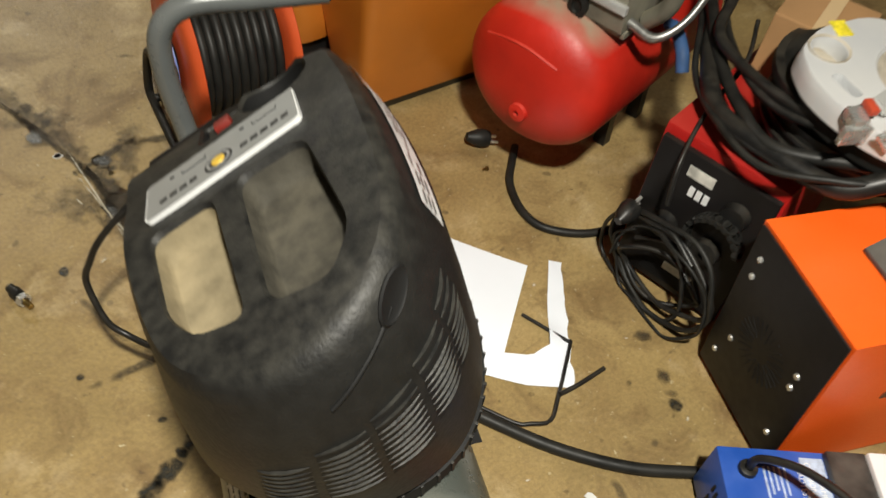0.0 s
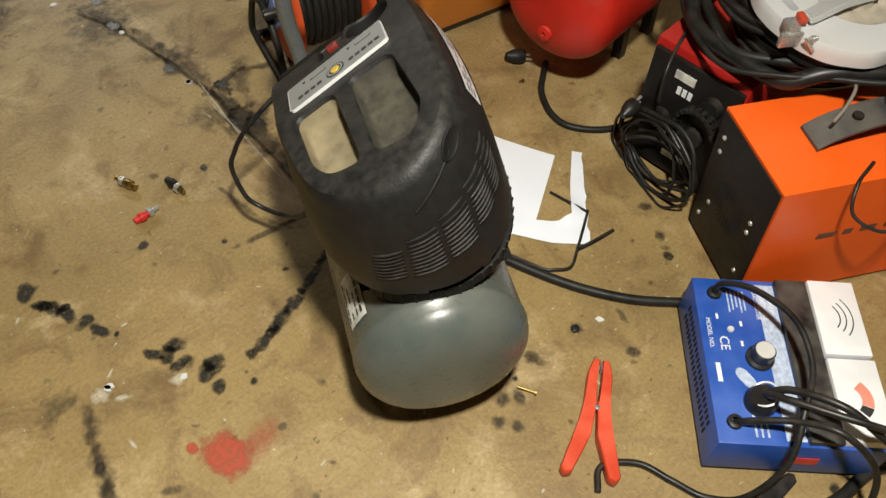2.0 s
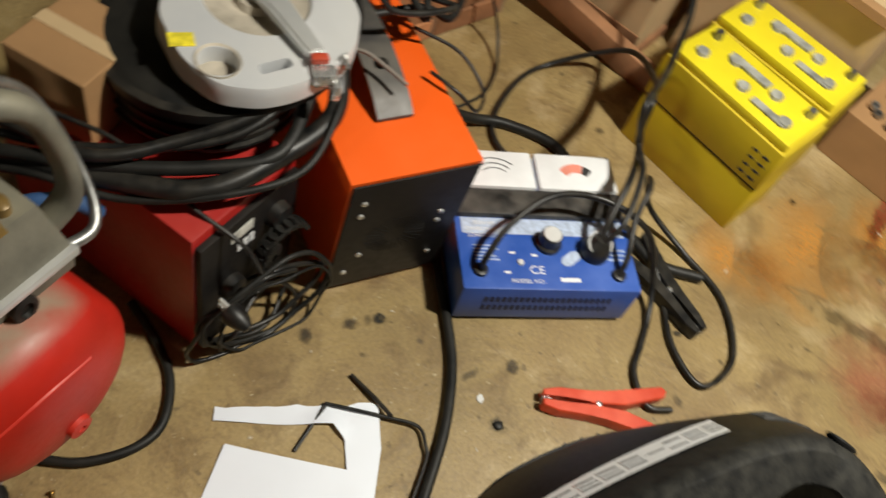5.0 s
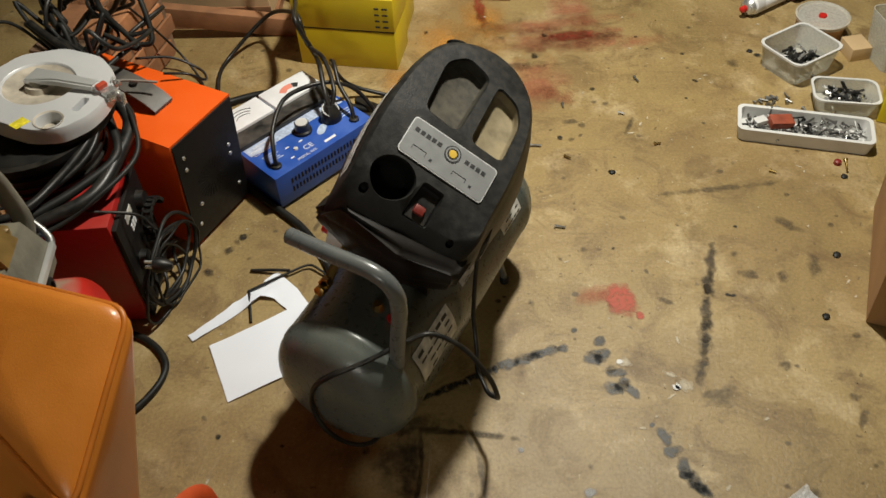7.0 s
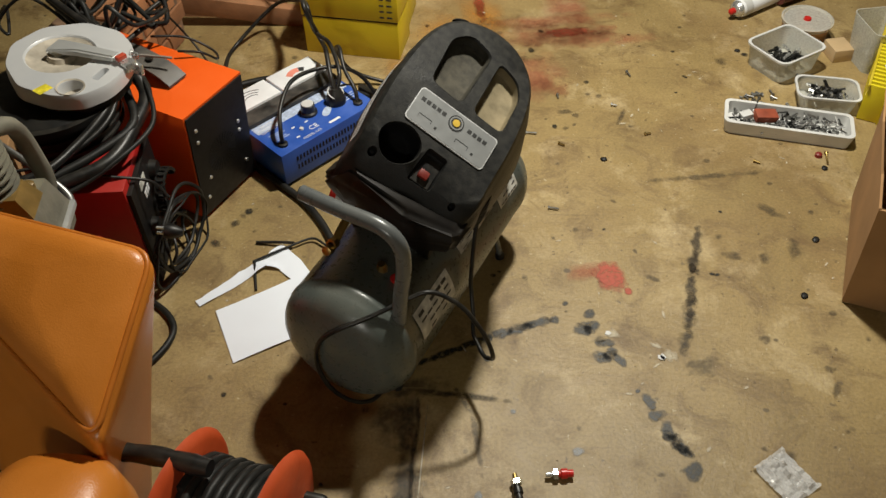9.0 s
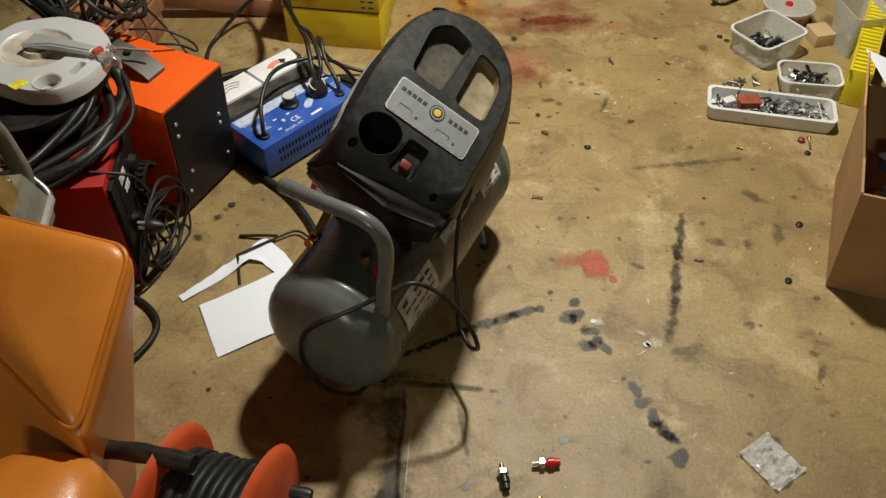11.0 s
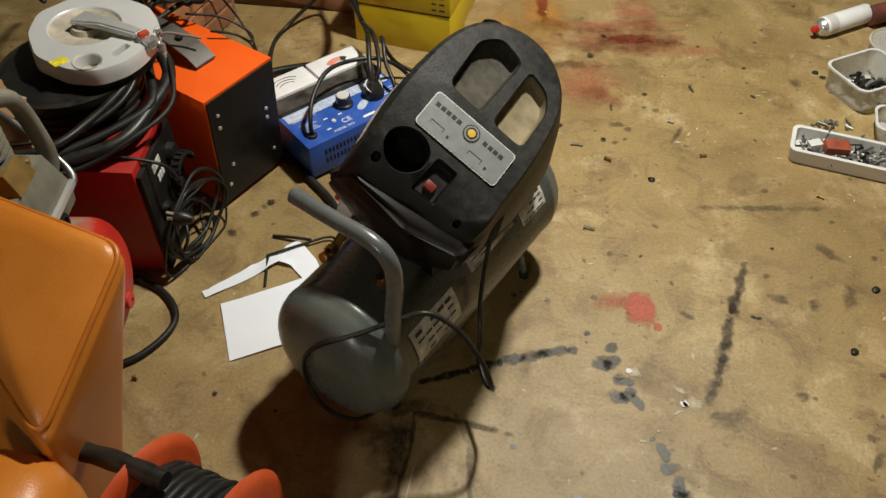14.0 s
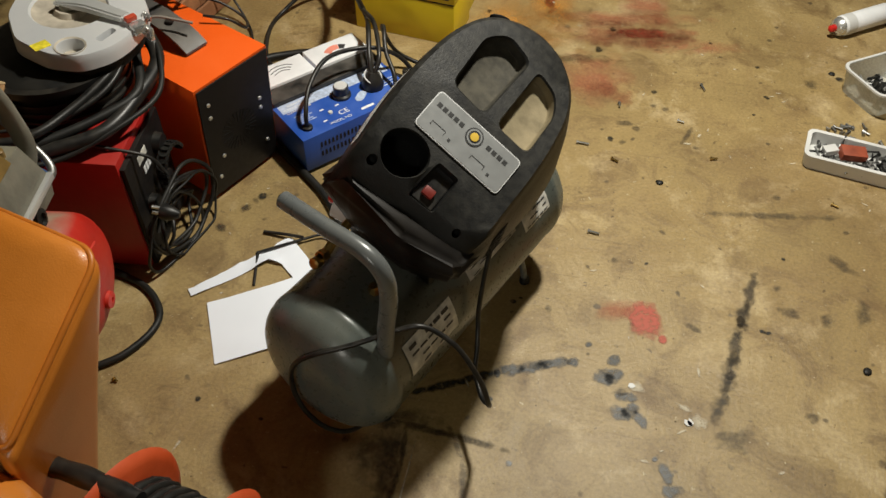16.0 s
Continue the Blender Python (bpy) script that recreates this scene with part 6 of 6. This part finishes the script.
tagged(part("steel_block", sub(TM @ pose(0.065, 0.06, 0.03, 0, -6, 30), -0.018, 0.018, -0.014, 0.014, 0, 0.014, 0.002), PALE_PLASTIC, None, "", 40), "pale grey block lying among the screws", "block")


def tub(m, w, d, h_, label, fill, seed):
    t = thing("plastic_tub", m, label, "tub", "tubs of fixings")
    lo, hi = rounded(w * 0.86, d * 0.86, 0.02, 4), rounded(w, d, 0.028, 4)
    li, ri = rounded(w * 0.82, d * 0.82, 0.018, 4), rounded(w - 0.008, d - 0.008, 0.024, 4)
    part("tub_wall", loft([[(x, y, 0.001) for x, y in lo], [(x, y, h_) for x, y in hi], [(x, y, h_) for x, y in ri], [(x, y, 0.004) for x, y in li]]), TUB, t, "cloudy plastic tub", 40)
    part("tub_rim", loft([[(x, y, z) for x, y in rounded(w + g, d + g, 0.03, 4)] for g, z in ((0.0, h_ - 0.004), (0.008, h_ - 0.004), (0.008, h_ + 0.002), (-0.006, h_ + 0.002), (-0.006, h_ - 0.004), (0.0, h_ - 0.004))], False, False), PALE_PLASTIC if fill > 20 else TUB, t, "", 40)
    r_ = random.Random(seed)
    for k in range(fill):
        bolt(pose(r_.uniform(-w * 0.3, w * 0.3), r_.uniform(-d * 0.3, d * 0.3), 0.012 + r_.uniform(0, h_ * 0.35), r_.uniform(40, 120), 0, r_.uniform(0, 360)), r_.uniform(0.015, 0.045), r_.uniform(0.003, 0.006), r_.choice((DULL_STEEL, BLACK_DUSTY, CHROME)), t)
    for k in range(4):
        part("washer", lathe([(0.01, 0), (0.024, 0), (0.024, 0.003), (0.01, 0.003)], 18, pose(r_.uniform(-w * 0.25, w * 0.25), r_.uniform(-d * 0.25, d * 0.25), h_ * 0.5, r_.uniform(-50, 50), r_.uniform(-50, 50), 0)), BLACK_DUSTY, t, "", 40)
    return t


tub(pose(1.125, 2.635, 0, 0, 0, 33), 0.2, 0.17, 0.085, "cloudy square plastic tub with bolts and washers", 40, 1)
tub(pose(1.215, 2.43, 0, 0, 0, -8), 0.19, 0.12, 0.055, "clear shallow plastic tub full of hooks and bolts", 60, 2)
jar = thing("round_tub", pose(1.24, 2.81, 0), "clear round lidded tub with a brown base", "tub")
part("tub_wall", lathe([(0, 0.001), (0.075, 0.001), (0.08, 0.07), (0.078, 0.07), (0.073, 0.004), (0, 0.004)], 36), CARD, jar, "brown lower wall", 40)
part("lid", lathe([(0.086, 0.066), (0.088, 0.078), (0.082, 0.08), (0.078, 0.074), (0, 0.073)], 36), TUB, jar, "cloudy lid", 40)
part("lid_knob", lathe([(0, 0.073), (0.014, 0.073), (0.012, 0.08), (0, 0.081)], 14), RED_PLASTIC, jar)
tagged(part("wood_block", sub(frame_of((1.33, 2.70, 0), (0.95, 0.2, 0), (-0.2, 0.95, 0)), -0.035, 0.035, -0.04, 0.04, 0, 0.045, 0.003), CARD_PALE, None, "", 40), "small pale wooden block beside the tubs", "block")
tall = thing("plastic_tub", pose(1.43, 2.66, 0, 0, 0, 10), "tall clear plastic tub part filled with screws", "tub", "tubs of fixings")
lo, hi = rounded(0.11, 0.13, 0.02, 4), rounded(0.14, 0.17, 0.025, 4)
part("tub_wall", loft([[(x, y, 0.001) for x, y in lo], [(x, y, 0.16) for x, y in hi], [(x * 0.96, y * 0.96, 0.16) for x, y in hi], [(x * 0.94, y * 0.94, 0.004) for x, y in lo]]), TUB, tall, "cloudy tall tub", 40)
rng = random.Random(21)
for k in range(30):
    bolt(pose(rng.uniform(-0.035, 0.035), rng.uniform(-0.04, 0.04), 0.01 + rng.uniform(0, 0.05), rng.uniform(40, 120), 0, rng.uniform(0, 360)), 0.025, 0.003, DULL_STEEL, tall)
comb = thing("yellow_rack", frame_of((1.32, 2.33, 0.0), (0.42, 0.9, 0), (-0.9, 0.42, 0)), "yellow ribbed plastic rack standing on edge", "rack")
part("rack_back", box(0, 0.44, -0.035, -0.03, 0, 0.13), YELLOW, comb)
for k in range(20):
    part("rib", box(0.005 + k * 0.022, 0.015 + k * 0.022, -0.03, 0.03, 0.002, 0.13, 0.002), YELLOW_TOP, comb, "", 40)
part("rack_rail", box(0, 0.44, 0.026, 0.034, 0.118, 0.132, 0.002), YELLOW, comb, "", 40)
can = thing("spray_can", frame_of((1.02, 2.93, 0.034), (0.82, 0.57, 0), (0, 0, 1)), "white spray can with a red nozzle lying on its side", "can")
part("can_body", lathe([(0, 0.0), (0.03, 0.0), (0.033, 0.006), (0.033, 0.19), (0.03, 0.196), (0, 0.196)], 32, pose(0.02, 0, 0, 0, 90, 0)), WHITE_PAINT, can, "white scuffed can", 40)
part("shoulder", lathe([(0.031, 0), (0.026, -0.014), (0.016, -0.02), (0.013, -0.022), (0, -0.022)], 28, pose(0.02, 0, 0, 0, 90, 0)), CHROME, can, "bare metal shoulder", 40)
part("nozzle", lathe([(0, 0), (0.012, 0), (0.011, -0.018), (0.006, -0.022), (0, -0.022)], 16, pose(0.0, 0, 0, 0, 90, 0)), RED_PLASTIC, can, "red nozzle", 40)
part("can_band", lathe([(0.0335, 0), (0.0338, 0.004), (0.0338, 0.03), (0.0335, 0.034)], 32, pose(0.03, 0, 0, 0, 90, 0)), PALE_PLASTIC, can, "", 40)
rag = tagged(part("red_can", lathe([(0, 0), (0.033, 0), (0.034, 0.004), (0.034, 0.18), (0, 0.185)], 24, frame_of((1.2, 3.03, 0.036), (0, 0, 1), (0.5, -0.85, 0)) @ pose(0, 0, 0, 0, 0, 0)), mat("dull_red_can", (0.13, 0.04, 0.03), 0.5, 0, 0.3, 20), None, "", 40), "dull red can lying behind the tubs", "can")

# ---- small things on the floor ----
def fitting(m, body, label, rings_):
    f_ = thing("hose_fitting", m, label, "fitting", "hose fittings")
    part("fitting_body", lathe([(0, 0), (0.008, 0), (0.008, 0.012), (0.011, 0.013), (0.011, 0.026), (0.007, 0.028), (0.007, 0.034), (0, 0.034)], 14), body, f_, "", 40)
    part("hex", lathe([(0.0085, 0.034), (0.0125, 0.034), (0.0125, 0.044), (0.0085, 0.044)], 6), CHROME, f_)
    part("nipple", lathe([(0, 0.044), (0.006, 0.044), (0.005, 0.06), (0, 0.06)], 12), BRASS if rings_ else CHROME, f_, "", 40)
    return f_


fitting(pose(0.205, 1.005, 0.013, -90, 0, 10), BLACK, "black and steel quick hose fitting", True)
fitting(pose(0.272, 0.985, 0.013, -90, 0, -160), BRASS, "brass hose fitting lying on the floor", True)
fitting(pose(0.322, 1.07, 0.013, -90, 0, 95), RED_PLASTIC, "red and steel hose fitting with a wire clip", False)
bag = bmesh.new()
bmesh.ops.create_grid(bag, x_segments=14, y_segments=18, size=0.5)
for v in bag.verts:
    v.co.x, v.co.y = v.co.x * 0.09, v.co.y * 0.11
    v.co.z = 0.006 + 0.012 * noise.noise(v.co * 40) + 0.01 * noise.noise(v.co * 90)
    v.co.z = max(0.001, v.co.z)
bmesh.ops.solidify(bag, geom=bag.faces[:], thickness=0.0004)
bagob = tagged(part("plastic_bag", bag, FILM, None, "", 20), "crumpled clear plastic bag on the floor", "bag")
bagob.matrix_basis = pose(0.782, 1.08, 0, 0, 0, 35)
rng = random.Random(17)
for x, y, a, l_ in ((-0.079, 1.935, 30, 0.04), (0.306, 1.911, 80, 0.03), (0.6, 2.585, 20, 0.03), (0.25, 2.25, 85, 0.035), (0.36, 2.45, 5, 0.02), (0.53, 2.4, 70, 0.02), (0.62, 2.25, 100, 0.02), (0.93, 2.13, 60, 0.02), (-0.687, 1.267, 70, 0.012), (0.35, 2.2, 60, 0.022)):
    tagged(bolt(pose(x, y, 0.006, 90, 0, a), l_, 0.0028, rng.choice((CHROME, DULL_STEEL, BRASS)), None), "small loose screw on the concrete", "screw", "loose screws")
for x, y in ((1.134, 2.103), (0.997, 2.72), (1.031, 1.804), (0.484, 2.13), (-0.248, 1.879), (0.95, 1.6)):
    b = bmesh.new()
    bmesh.ops.create_icosphere(b, subdivisions=2, radius=0.01)
    for v in b.verts:
        v.co *= 1 + 0.4 * noise.noise(v.co * 80 + Vector((x * 9, y * 9, 0)))
        v.co.z = v.co.z * 0.4 + 0.003
    ob = tagged(part("debris_lump", b, BLACK_DUSTY, None, "", 60), "small dark lump of debris", "debris", "floor debris")
    ob.location = (x, y, 0)
rk = thing("red_screw_cap", pose(1.13, 2.16, 0), "dark red cap with a screw beside it", "cap")
part("cap", lathe([(0, 0), (0.011, 0), (0.01, 0.01), (0.006, 0.013), (0, 0.013)], 16), mat("dark_red", (0.2, 0.015, 0.012), 0.5), rk, "", 40)
part("screw", lathe([(0, 0), (0.007, 0), (0.003, 0.005), (0.003, 0.05), (0, 0.052)], 10, pose(0.025, 0.01, 0.006, -90, 0, 170)), BRASS, rk, "", 40)
for k in range(14):
    x, y = rng.uniform(0.95, 1.1), rng.uniform(2.41, 2.47)
    tagged(bolt(pose(x, y, 0.006, 90, 0, rng.uniform(0, 360)), rng.uniform(0.012, 0.03), 0.003, DULL_STEEL, None), "small loose screw on the concrete", "screw", "loose screws")
grit = bmesh.new()
for _ in range(900):
    x, y, s = rng.uniform(-0.9, 1.3), rng.uniform(0.4, 3.2), rng.uniform(0.0008, 0.0028)
    z = s * 0.6
    vs = [grit.verts.new((x + s * rng.uniform(0.6, 1.3) * dx, y + s * rng.uniform(0.6, 1.3) * dy, z + s * dz)) for dx, dy, dz in ((1, 0, -0.6), (-0.5, 0.8, -0.6), (-0.5, -0.8, -0.6), (0, 0, 0.7))]
    for q in ((0, 1, 2), (0, 1, 3), (1, 2, 3), (2, 0, 3)):
        grit.faces.new([vs[i] for i in q])
tagged(part("grit", grit, mat("grit", (0.35, 0.28, 0.18), 0.8, 0, 0.6, 60)), "fine grit and crumbs scattered over the concrete", "grit", kind="stuff")
